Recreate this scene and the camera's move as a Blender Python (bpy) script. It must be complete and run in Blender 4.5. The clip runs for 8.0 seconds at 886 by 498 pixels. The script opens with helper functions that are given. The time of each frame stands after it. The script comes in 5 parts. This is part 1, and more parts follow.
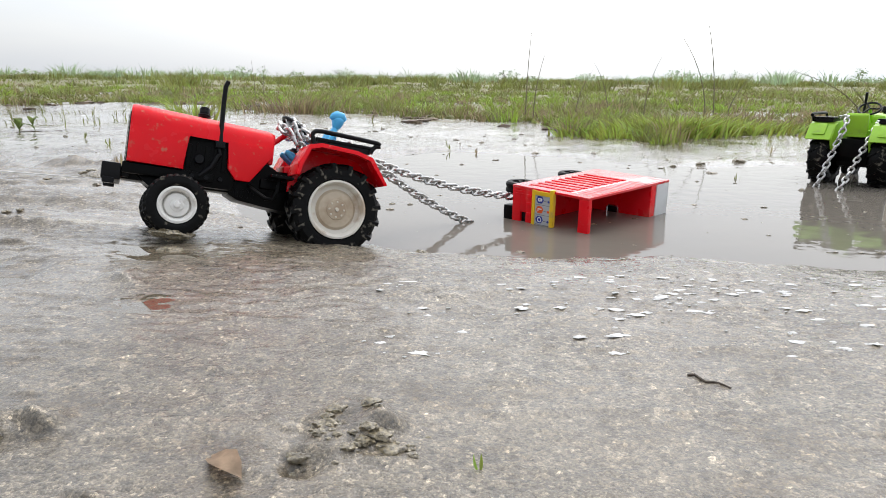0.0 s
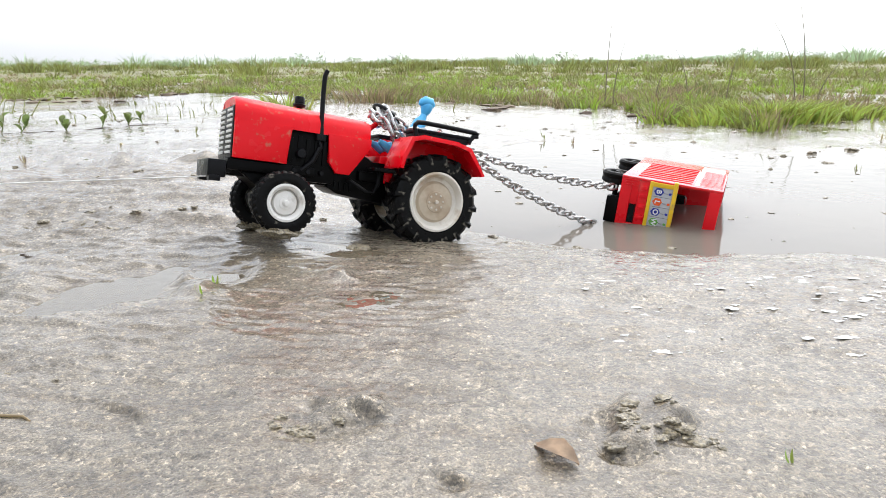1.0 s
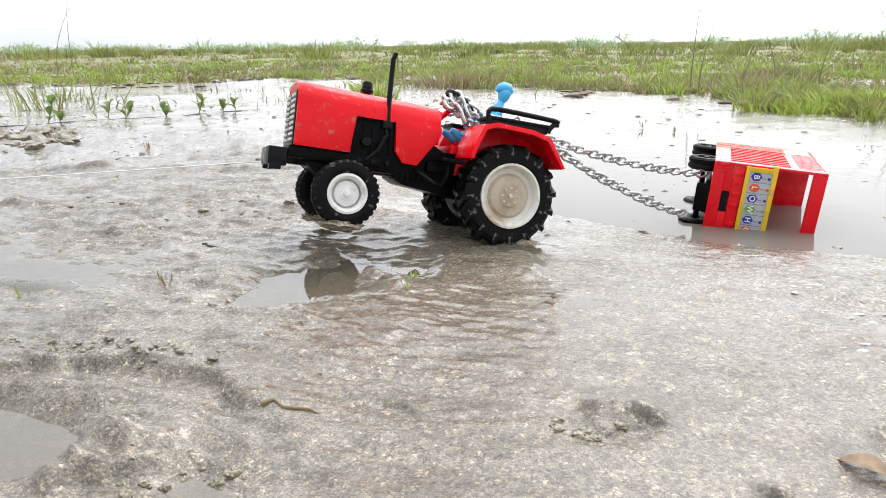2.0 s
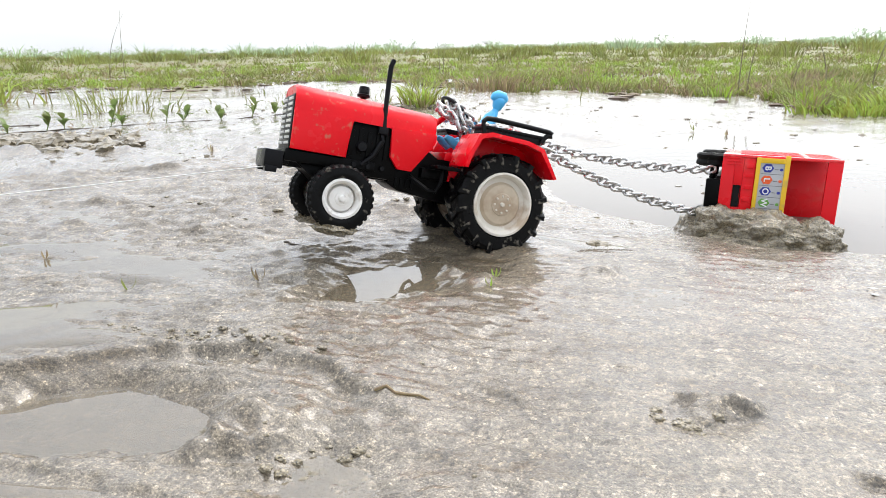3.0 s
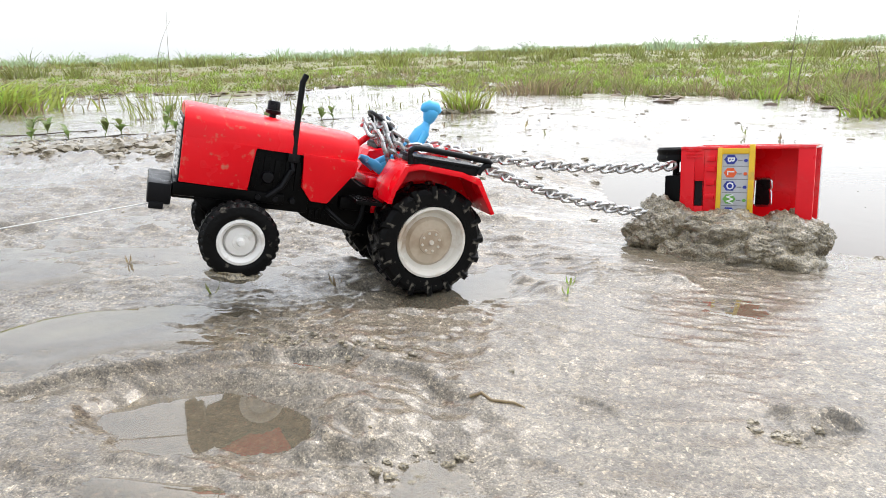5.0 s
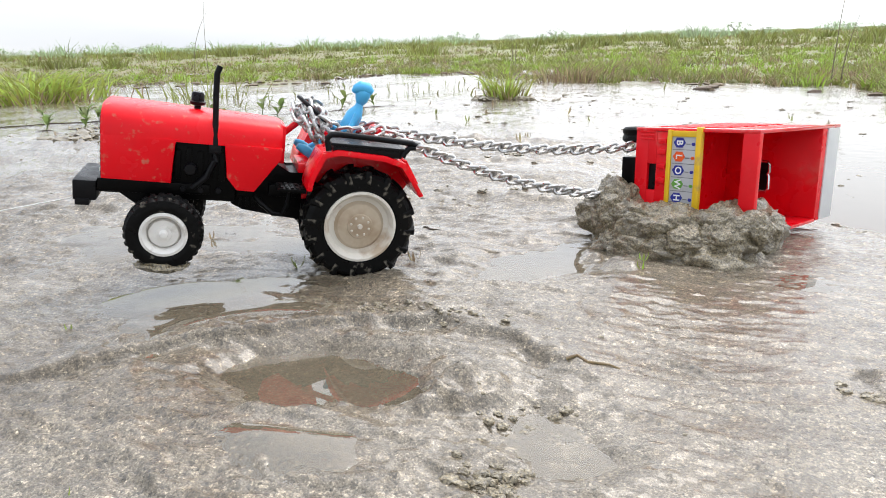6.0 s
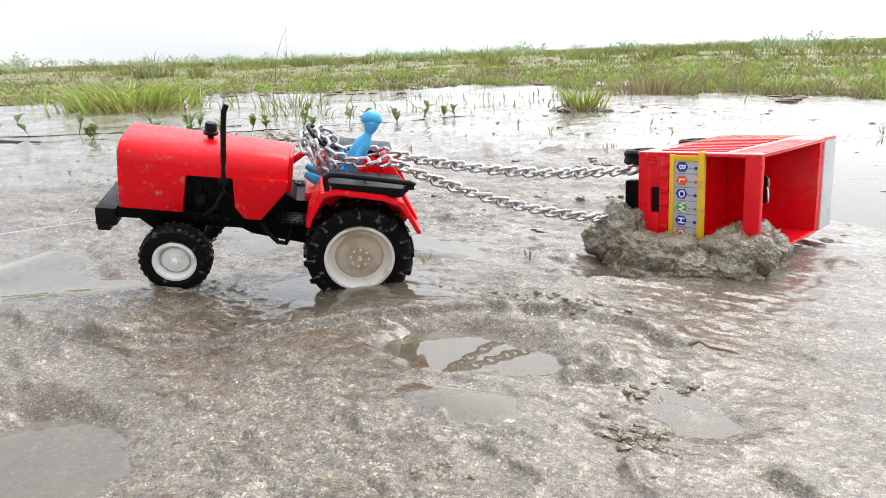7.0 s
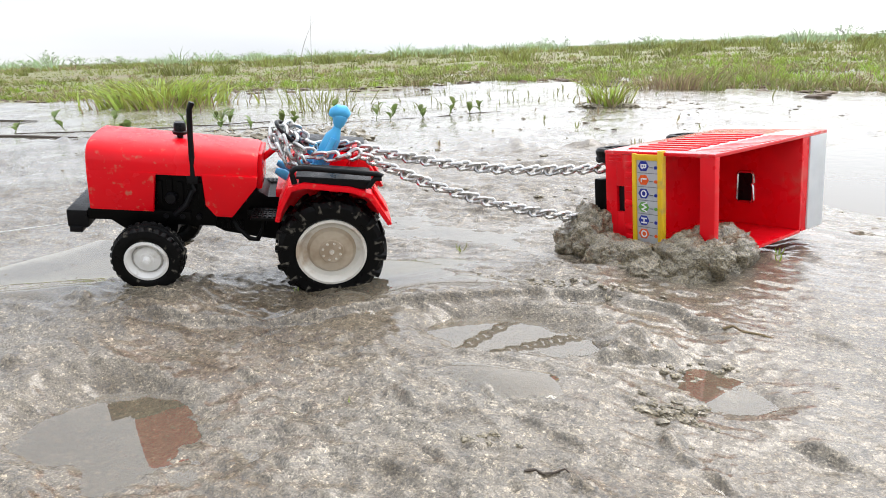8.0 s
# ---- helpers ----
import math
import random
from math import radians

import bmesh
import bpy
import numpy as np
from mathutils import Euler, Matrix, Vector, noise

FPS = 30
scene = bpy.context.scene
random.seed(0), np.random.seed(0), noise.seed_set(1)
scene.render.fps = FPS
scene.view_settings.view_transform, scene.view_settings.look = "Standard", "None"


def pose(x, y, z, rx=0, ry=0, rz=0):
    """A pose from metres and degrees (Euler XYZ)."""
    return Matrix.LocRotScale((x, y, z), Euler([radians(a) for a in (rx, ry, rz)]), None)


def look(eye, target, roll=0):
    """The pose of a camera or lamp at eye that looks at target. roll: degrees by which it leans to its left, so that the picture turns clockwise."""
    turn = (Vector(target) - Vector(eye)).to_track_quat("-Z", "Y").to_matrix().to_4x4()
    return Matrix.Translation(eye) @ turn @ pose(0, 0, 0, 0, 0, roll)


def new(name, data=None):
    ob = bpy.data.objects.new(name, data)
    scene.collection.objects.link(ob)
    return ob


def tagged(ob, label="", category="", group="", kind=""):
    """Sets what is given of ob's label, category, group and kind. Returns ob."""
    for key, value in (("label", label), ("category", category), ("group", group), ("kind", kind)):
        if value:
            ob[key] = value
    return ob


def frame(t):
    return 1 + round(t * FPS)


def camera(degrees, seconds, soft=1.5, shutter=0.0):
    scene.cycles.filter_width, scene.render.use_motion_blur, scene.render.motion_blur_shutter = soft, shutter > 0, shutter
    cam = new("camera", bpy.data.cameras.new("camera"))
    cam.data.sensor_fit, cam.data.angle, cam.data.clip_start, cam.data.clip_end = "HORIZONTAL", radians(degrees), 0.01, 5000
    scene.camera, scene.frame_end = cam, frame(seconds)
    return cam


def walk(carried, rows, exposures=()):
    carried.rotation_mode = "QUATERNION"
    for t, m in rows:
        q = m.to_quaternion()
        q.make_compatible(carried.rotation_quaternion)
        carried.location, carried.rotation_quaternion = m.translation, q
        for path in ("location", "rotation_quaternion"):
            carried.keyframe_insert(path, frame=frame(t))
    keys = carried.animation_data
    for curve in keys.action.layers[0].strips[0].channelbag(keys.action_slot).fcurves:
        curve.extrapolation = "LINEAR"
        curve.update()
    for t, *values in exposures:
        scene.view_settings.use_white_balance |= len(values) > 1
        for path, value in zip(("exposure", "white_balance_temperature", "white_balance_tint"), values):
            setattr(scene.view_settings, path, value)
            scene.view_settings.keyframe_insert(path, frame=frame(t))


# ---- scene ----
cam = camera(68.4, 8.0, soft=0.9)
PATH = [
    (0, (-0.004, 0.011, 0.084), (-0.068, 1.947, -0.414), -0.2),
    (0.5, (-0.039, -0.006, 0.09), (-0.18, 1.919, -0.437), -0.8),
    (1, (-0.069, -0.01, 0.097), (-0.293, 1.901, -0.446), -1.3),
    (1.5, (-0.107, -0.016, 0.1), (-0.421, 1.875, -0.471), -1.4),
    (1.7, (-0.121, -0.018, 0.102), (-0.46, 1.862, -0.489), -1.4),
    (2.8, (-0.152, -0.031, 0.109), (-0.611, 1.831, -0.457), -2.0),
    (3, (-0.155, -0.037, 0.108), (-0.631, 1.818, -0.469), -1.9),
    (3.5, (-0.159, -0.04, 0.11), (-0.661, 1.809, -0.463), -2.1),
    (4, (-0.167, -0.041, 0.112), (-0.69, 1.804, -0.456), -2.3),
    (4.5, (-0.17, -0.046, 0.113), (-0.703, 1.796, -0.456), -2.2),
    (4.7, (-0.171, -0.046, 0.113), (-0.723, 1.791, -0.454), -2.3),
    (5.8, (-0.188, -0.063, 0.114), (-0.809, 1.747, -0.467), -2.5),
    (6, (-0.194, -0.071, 0.112), (-0.842, 1.726, -0.481), -2.7),
    (6.5, (-0.21, -0.1, 0.117), (-0.969, 1.66, -0.457), -2.5),
    (7, (-0.211, -0.12, 0.119), (-1.031, 1.617, -0.44), -2.7),
    (7.5, (-0.212, -0.133, 0.118), (-1.063, 1.584, -0.454), -2.9),
    (8, (-0.214, -0.137, 0.119), (-1.089, 1.57, -0.446), -2.9),
]
walk(cam, [(t, look(eye, target, roll)) for t, eye, target, roll in PATH],
     exposures=[(0, -0.34), (0.5, -0.24), (1.0, 0.04), (4.7, 0.16), (6.0, 0.08), (8.0, 0.08)])

# ---- world, sky and sun: a bright overcast day ----
world = bpy.data.worlds.new("overcast_sky")
scene.world = world
world.use_nodes = True
wn, wl = world.node_tree.nodes, world.node_tree.links
wn.clear()
sky = wn.new("ShaderNodeTexSky")
sky.sky_type, sky.sun_disc = "NISHITA", False
sky.sun_elevation, sky.sun_rotation = radians(58), radians(18)
sky.air_density, sky.dust_density, sky.ozone_density = 1.0, 4.0, 1.0
sky_bg = wn.new("ShaderNodeBackground")
sky_bg.inputs["Strength"].default_value = 0.06
cloud_co = wn.new("ShaderNodeTexCoord")
cloud_map = wn.new("ShaderNodeMapping")
cloud_map.inputs["Scale"].default_value = (1.0, 1.0, 5.0)
cloud = wn.new("ShaderNodeTexNoise")
cloud.inputs["Scale"].default_value, cloud.inputs["Detail"].default_value = 1.6, 5.0
cloud_ramp = wn.new("ShaderNodeValToRGB")
cloud_ramp.color_ramp.elements[0].position, cloud_ramp.color_ramp.elements[1].position = 0.3, 0.62
cloud_ramp.color_ramp.elements[0].color = (0.80, 0.86, 0.95, 1)
cloud_ramp.color_ramp.elements[1].color = (0.955, 0.975, 1.0, 1)
cloud_bg = wn.new("ShaderNodeBackground")
cloud_bg.inputs["Strength"].default_value = 1.12
both = wn.new("ShaderNodeAddShader")
w_out = wn.new("ShaderNodeOutputWorld")
wl.new(cloud_co.outputs["Generated"], cloud_map.inputs["Vector"])
wl.new(cloud_map.outputs["Vector"], cloud.inputs["Vector"])
wl.new(cloud.outputs["Fac"], cloud_ramp.inputs["Fac"])
wl.new(cloud_ramp.outputs["Color"], cloud_bg.inputs["Color"])
# the sun stands behind thin cloud ahead of the camera: the sky brightens broadly towards it
glow = wn.new("ShaderNodeVectorMath")
glow.operation = "DOT_PRODUCT"
glow.inputs[1].default_value = (0.20, 0.46, 0.865)
wl.new(cloud_co.outputs["Generated"], glow.inputs[0])
spread = wn.new("ShaderNodeMapRange")
spread.interpolation_type = "SMOOTHSTEP"
for key, v in (("From Min", 0.2), ("From Max", 1.0), ("To Min", 0.90), ("To Max", 2.45)):
    spread.inputs[key].default_value = v
wl.new(glow.outputs["Value"], spread.inputs["Value"])
wl.new(spread.outputs["Result"], cloud_bg.inputs["Strength"])
wl.new(sky.outputs["Color"], sky_bg.inputs["Color"])
wl.new(sky_bg.outputs["Background"], both.inputs[0])
wl.new(cloud_bg.outputs["Background"], both.inputs[1])
wl.new(both.outputs["Shader"], w_out.inputs["Surface"])

sun = new("sun", bpy.data.lights.new("sun", "SUN"))
sun.data.energy, sun.data.angle, sun.data.color = 0.9, radians(30), (1.0, 0.97, 0.92)
sun.matrix_basis = look((0.5, 1.5, 2.6), (0, 0, 0))


# ---- materials ----
def material(name, colour, rough=0.5, metal=0.0, spec=0.5, grain=None, dirt=None, bump=None, coat=0.0, rough_to=None, rough_scale=60.0, island=0.0, soft=0.0, thin=0.0):
    """A surface: base colour with fine grain (scale, amount), dirt (scale, colour, amount) and relief (scale, depth)."""
    m = bpy.data.materials.new(name)
    m.use_nodes = True
    n, l = m.node_tree.nodes, m.node_tree.links
    b = n["Principled BSDF"]
    b.inputs["Base Color"].default_value = (*colour, 1)
    b.inputs["Roughness"].default_value, b.inputs["Metallic"].default_value = rough, metal
    b.inputs["Specular IOR Level"].default_value, b.inputs["Coat Weight"].default_value = spec, coat
    b.inputs["Coat Roughness"].default_value = 0.08
    b.inputs["Subsurface Weight"].default_value = soft
    b.inputs["Subsurface Radius"].default_value = (0.004, 0.002, 0.001)
    co = n.new("ShaderNodeTexCoord").outputs["Object"]

    def noise_fac(scale, detail=4.0):
        t = n.new("ShaderNodeTexNoise")
        t.inputs["Scale"].default_value, t.inputs["Detail"].default_value = scale, detail
        l.new(co, t.inputs["Vector"])
        return t.outputs["Fac"]

    def remap(fac, lo, hi, a, z):
        r = n.new("ShaderNodeMapRange")
        for key, v in (("From Min", lo), ("From Max", hi), ("To Min", a), ("To Max", z)):
            r.inputs[key].default_value = v
        l.new(fac, r.inputs["Value"])
        return r.outputs["Result"]

    def mixed(fac, a, z, mode="MIX"):
        x = n.new("ShaderNodeMix")
        x.data_type, x.blend_type = "RGBA", mode
        l.new(fac, x.inputs["Factor"])
        for sock, v in ((x.inputs["A"], a), (x.inputs["B"], z)):
            if isinstance(v, tuple):
                sock.default_value = (*v, 1)
            else:
                l.new(v, sock)
        return x.outputs["Result"]

    out = None
    if grain:
        k = grain[1]
        out = mixed(remap(noise_fac(grain[0]), 0.3, 0.7, 0, 1), tuple(c * (1 - k) for c in colour), tuple(min(1, c * (1 + k)) for c in colour))
    if island:
        g = n.new("ShaderNodeNewGeometry").outputs["Random Per Island"]
        h = n.new("ShaderNodeHueSaturation")
        l.new(remap(g, 0, 1, 0.5 - 0.04 * island, 0.5 + 0.03 * island), h.inputs["Hue"])
        l.new(remap(g, 0, 1, 1 - 0.5 * island, 1 + 0.5 * island), h.inputs["Value"])
        if out is None:
            h.inputs["Color"].default_value = (*colour, 1)
        else:
            l.new(out, h.inputs["Color"])
        out = h.outputs["Color"]
    if dirt:
        f = remap(noise_fac(dirt[0], 6.0), dirt[3] if len(dirt) > 3 else 0.5, (dirt[3] if len(dirt) > 3 else 0.5) + 0.14, 0, dirt[2])
        out = mixed(f, out if out is not None else colour, dirt[1])
    if out is not None:
        l.new(out, b.inputs["Base Color"])
    if thin:
        tr = n.new("ShaderNodeBsdfTranslucent")
        tr.inputs["Color"].default_value = (*colour, 1)
        if out is not None:
            l.new(out, tr.inputs["Color"])
        ms = n.new("ShaderNodeMixShader")
        ms.inputs[0].default_value = thin
        l.new(b.outputs["BSDF"], ms.inputs[1])
        l.new(tr.outputs["BSDF"], ms.inputs[2])
        l.new(ms.outputs["Shader"], n["Material Output"].inputs["Surface"])
    if rough_to is not None:
        l.new(remap(noise_fac(rough_scale), 0.35, 0.65, rough, rough_to), b.inputs["Roughness"])
    if bump:
        bp = n.new("ShaderNodeBump")
        bp.inputs["Strength"].default_value, bp.inputs["Distance"].default_value = 0.8, bump[1]
        l.new(noise_fac(bump[0], 5.0), bp.inputs["Height"])
        l.new(bp.outputs["Normal"], b.inputs["Normal"])
    return m


red = material("red_plastic", (0.80, 0.002, 0.010), 0.2, spec=0.28, grain=(30, 0.06), dirt=(260, (0.50, 0.24, 0.15), 0.65, 0.612), rough_to=0.30, bump=(300, 0.0002))
red_gloss = material("glossy_red_plastic", (0.78, 0.002, 0.010), 0.14, spec=0.5, grain=(40, 0.08), dirt=(60, (0.62, 0.36, 0.33), 0.45, 0.56), rough_to=0.3, coat=0.6, bump=(400, 0.00012))
red_clean = material("truck_red_plastic", (0.78, 0.002, 0.010), 0.22, spec=0.35, grain=(40, 0.08), dirt=(45, (0.55, 0.26, 0.20), 0.45, 0.60), rough_to=0.45, bump=(400, 0.00015))
black = material("black_plastic", (0.005, 0.005, 0.006), 0.24, spec=0.16, dirt=(130, (0.08, 0.07, 0.06), 0.18, 0.64), rough_to=0.45, rough_scale=150, bump=(700, 0.0002))
black_matte = material("black_engine_plastic", (0.003, 0.003, 0.003), 0.3, spec=0.07, dirt=(130, (0.08, 0.07, 0.06), 0.10, 0.66), bump=(700, 0.0002))
rubber = material("wet_black_rubber", (0.003, 0.003, 0.003), 0.26, spec=0.13, dirt=(190, (0.26, 0.235, 0.19), 0.8, 0.61), rough_to=0.7, rough_scale=200, bump=(500, 0.0004))
cream = material("dirty_cream_plastic", (0.72, 0.68, 0.60), 0.35, grain=(60, 0.08), dirt=(75, (0.40, 0.28, 0.17), 0.75, 0.49), rough_to=0.5)
tan_disc = material("stained_tan_plastic", (0.52, 0.43, 0.32), 0.3, grain=(70, 0.15), dirt=(55, (0.30, 0.21, 0.13), 0.7, 0.48), rough_to=0.5)
white_rim = material("white_plastic", (0.78, 0.76, 0.72), 0.35, grain=(90, 0.06), dirt=(150, (0.4, 0.35, 0.28), 0.6, 0.56))
blue = material("blue_plastic", (0.07, 0.42, 0.74), 0.32, grain=(60, 0.08), rough_to=0.45, soft=0.1)
green = material("lime_green_plastic", (0.34, 0.62, 0.04), 0.35, grain=(50, 0.08), dirt=(90, (0.25, 0.24, 0.16), 0.5, 0.6))
yellow = material("yellow_plastic", (0.80, 0.50, 0.015), 0.35, grain=(60, 0.06), dirt=(140, (0.35, 0.25, 0.12), 0.5, 0.62))
sticker = material("grey_sticker", (0.46, 0.47, 0.49), 0.25, grain=(90, 0.06), dirt=(110, (0.3, 0.26, 0.22), 0.6, 0.6))
deep_blue = material("sticker_blue", (0.015, 0.03, 0.28), 0.3, grain=(200, 0.1))
orange = material("sticker_orange", (0.75, 0.10, 0.015), 0.3, grain=(200, 0.1))
leaf_sticker = material("sticker_green", (0.12, 0.33, 0.05), 0.3, grain=(200, 0.1))
white_ink = material("white_ink", (0.8, 0.8, 0.8), 0.4)
grey_ink = material("grey_ink", (0.16, 0.16, 0.17), 0.4)
pale = material("pale_sticker", (0.62, 0.58, 0.55), 0.2, grain=(60, 0.1), dirt=(60, (0.55, 0.12, 0.10), 0.8, 0.5))
silver = material("silvery_grey_plastic", (0.68, 0.69, 0.70), 0.3, grain=(60, 0.08), dirt=(60, (0.75, 0.74, 0.72), 0.6, 0.55), metal=0.2)
chrome = material("chrome", (0.7, 0.7, 0.7), 0.15, metal=1.0, grain=(120, 0.1))
steel = material("chain_steel", (0.52, 0.51, 0.50), 0.22, metal=0.95, grain=(300, 0.2), dirt=(260, (0.16, 0.13, 0.10), 0.7, 0.55), rough_to=0.42, rough_scale=400)
string_white = material("white_cotton_string", (0.8, 0.79, 0.76), 0.8, grain=(900, 0.15), bump=(1500, 0.0002))
clod_mud = material("wet_clod_mud", (0.215, 0.178, 0.112), 0.22, grain=(1100, 0.75), coat=0.7, dirt=(90, (0.12, 0.10, 0.070), 0.8, 0.54), rough_to=0.55, rough_scale=500, bump=(620, 0.0022))
dry_leaf = material("dead_brown_leaf", (0.42, 0.30, 0.20), 0.6, grain=(300, 0.3), dirt=(120, (0.22, 0.13, 0.08), 0.4, 0.58))
twig_bark = material("dark_wet_twig", (0.07, 0.05, 0.035), 0.45, grain=(500, 0.3), bump=(600, 0.0004))
vine_green = material("vine_leaf", (0.19, 0.25, 0.08), 0.4, grain=(120, 0.25), island=0.5, thin=0.42)
grass_green = material("meadow_grass", (0.225, 0.245, 0.070), 0.5, grain=(3, 0.4), island=0.6, thin=0.42)
grass_bright = material("fresh_grass", (0.29, 0.40, 0.060), 0.45, grain=(40, 0.25), island=0.7, thin=0.42)
grass_lush = material("lush_tuft_grass", (0.33, 0.40, 0.08), 0.45, grain=(40, 0.3), island=0.8, thin=0.42)
grass_dry = material("dry_grass", (0.32, 0.25, 0.145), 0.6, grain=(30, 0.3), island=0.8, thin=0.42)
dry_stem = material("dry_stem", (0.17, 0.15, 0.085), 0.6, grain=(60, 0.3))
# leaf green lightened to put the haze of distance into the colour
hazed_green = material("far_leaf_with_haze", (0.36, 0.46, 0.27), 0.5, grain=(4, 0.3), island=0.7, thin=0.42)
soil = material("damp_brown_soil", (0.135, 0.10, 0.065), 0.7, grain=(60, 0.4), bump=(120, 0.004), island=0.5)
foam_white = material("dried_foam", (0.62, 0.61, 0.59), 0.6, grain=(200, 0.15))


def mud_material():
    """Wet grey silt: sand grain, damp stains, a drying crust and a shine that comes and goes."""
    m = bpy.data.materials.new("wet_silt")
    m.use_nodes = True
    n, l = m.node_tree.nodes, m.node_tree.links
    b = n["Principled BSDF"]
    co = n.new("ShaderNodeTexCoord").outputs["Object"]

    def tex(scale, detail=4.0, rough=0.55):
        t = n.new("ShaderNodeTexNoise")
        t.inputs["Scale"].default_value, t.inputs["Detail"].default_value, t.inputs["Roughness"].default_value = scale, detail, rough
        l.new(co, t.inputs["Vector"])
        return t.outputs["Fac"]

    def ramp(fac, stops):
        r = n.new("ShaderNodeValToRGB")
        while len(r.color_ramp.elements) < len(stops):
            r.color_ramp.elements.new(0.5)
        for e, (p, c) in zip(r.color_ramp.elements, stops):
            e.position, e.color = p, (*c, 1)
        l.new(fac, r.inputs["Fac"])
        return r.outputs["Color"]

    def mix(fac, a, z, mode="MIX"):
        x = n.new("ShaderNodeMix")
        x.data_type, x.blend_type = "RGBA", mode
        if isinstance(fac, float):
            x.inputs["Factor"].default_value = fac
        else:
            l.new(fac, x.inputs["Factor"])
        for sock, v in ((x.inputs["A"], a), (x.inputs["B"], z)):
            if isinstance(v, tuple):
                sock.default_value = (*v, 1)
            else:
                l.new(v, sock)
        return x.outputs["Result"]

    g = lambda v: (v, v, v)
    stain = ramp(tex(7, 4), [(0.3, (0.160, 0.128, 0.086)), (0.5, (0.198, 0.164, 0.117)), (0.7, (0.234, 0.201, 0.152))])
    fine = ramp(tex(1700, 2, 0.6), [(0.30, g(0.55)), (0.45, g(0.93)), (0.58, g(1.1)), (0.68, g(1.9))])

    def grains(scale, stops):
        t = n.new("ShaderNodeTexVoronoi")
        t.inputs["Scale"].default_value = scale
        l.new(co, t.inputs["Vector"])
        s = n.new("ShaderNodeSeparateColor")
        l.new(t.outputs["Color"], s.inputs["Color"])
        return ramp(s.outputs["Red"], stops), t.outputs["Distance"]

    grit, grit_d = grains(1050, [(0.0, g(0.45)), (0.22, g(0.86)), (0.80, g(1.06)), (0.93, g(1.25)), (1.0, g(2.4))])
    sand, sand_d = grains(420, [(0.0, g(0.60)), (0.3, g(0.92)), (0.9, g(1.08)), (1.0, g(1.8))])
    coarse = ramp(tex(640, 3, 0.65), [(0.32, g(0.55)), (0.46, g(0.93)), (0.58, g(1.07)), (0.70, g(1.5))])
    mid = ramp(tex(80, 8, 0.65), [(0.30, g(0.70)), (0.45, g(0.95)), (0.55, g(1.03)), (0.7, g(1.18))])
    silt = mix(1.0, mix(1.0, mix(1.0, stain, fine, "MULTIPLY"), coarse, "MULTIPLY"), mid, "MULTIPLY")

    # darker, browner silt where water has run off in streaks
    run = n.new("ShaderNodeMapping")
    run.inputs["Scale"].default_value = (22, 48, 30)
    l.new(co, run.inputs["Vector"])
    streak = n.new("ShaderNodeTexNoise")
    streak.inputs["Scale"].default_value, streak.inputs["Detail"].default_value, streak.inputs["Roughness"].default_value = 1.0, 8.0, 0.62
    l.new(run.outputs["Vector"], streak.inputs["Vector"])
    silt = mix(1.0, silt, ramp(streak.outputs["Fac"], [(0.34, (0.62, 0.55, 0.44)), (0.46, (0.95, 0.93, 0.90)), (0.60, g(1.12))]), "MULTIPLY")
    film = n.new("ShaderNodeAttribute")
    film.attribute_name = "film"
    wet_mix = n.new("ShaderNodeMath")
    wet_mix.operation, wet_mix.inputs[1].default_value = "MULTIPLY_ADD", -0.30
    l.new(film.outputs["Fac"], wet_mix.inputs[0])
    lift = n.new("ShaderNodeMath")
    lift.operation, lift.inputs[1].default_value = "ADD", 0.02
    l.new(tex(13, 6, 0.62), lift.inputs[0])
    l.new(lift.outputs["Value"], wet_mix.inputs[2])
    wet = wet_mix.outputs["Value"]
    show = n.new("ShaderNodeMapRange")
    for key, v in (("From Min", 0.34), ("From Max", 0.60), ("To Min", 0.6), ("To Max", 0.95)):
        show.inputs[key].default_value = v
    l.new(wet, show.inputs["Value"])
    silt = mix(show.outputs["Result"], silt, mix(1.0, mix(1.0, silt, grit, "MULTIPLY"), sand, "MULTIPLY"))
    # turf and damp soil where the meadow begins
    turf = ramp(tex(5.5, 8, 0.7), [(0.32, (0.20, 0.155, 0.10)), (0.46, (0.21, 0.185, 0.085)), (0.58, (0.18, 0.205, 0.060)), (0.74, (0.26, 0.27, 0.09))])
    cover = n.new("ShaderNodeAttribute")
    cover.attribute_name = "turf"

    def span(fac, lo, hi, a, z):
        r = n.new("ShaderNodeMapRange")
        for key, v in (("From Min", lo), ("From Max", hi), ("To Min", a), ("To Max", z)):
            r.inputs[key].default_value = v
        l.new(fac, r.inputs["Value"])
        return r.outputs["Result"]

    def times(a, z):
        x = n.new("ShaderNodeMath")
        x.operation = "MULTIPLY"
        l.new(a, x.inputs[0])
        l.new(z, x.inputs[1])
        return x.outputs["Value"]

    l.new(mix(cover.outputs["Fac"], silt, turf), b.inputs["Base Color"])
    bare = span(cover.outputs["Fac"], 0, 1, 1, 0)
    b.inputs["Roughness"].default_value, b.inputs["Specular IOR Level"].default_value = 0.55, 0.3
    b.inputs["Coat IOR"].default_value = 1.55
    b.inputs["Coat Weight"].default_value = 1.0
    l.new(bare, b.inputs["Coat Weight"])
    l.new(span(wet, 0.30, 0.62, 0.02, 0.16), b.inputs["Coat Roughness"])

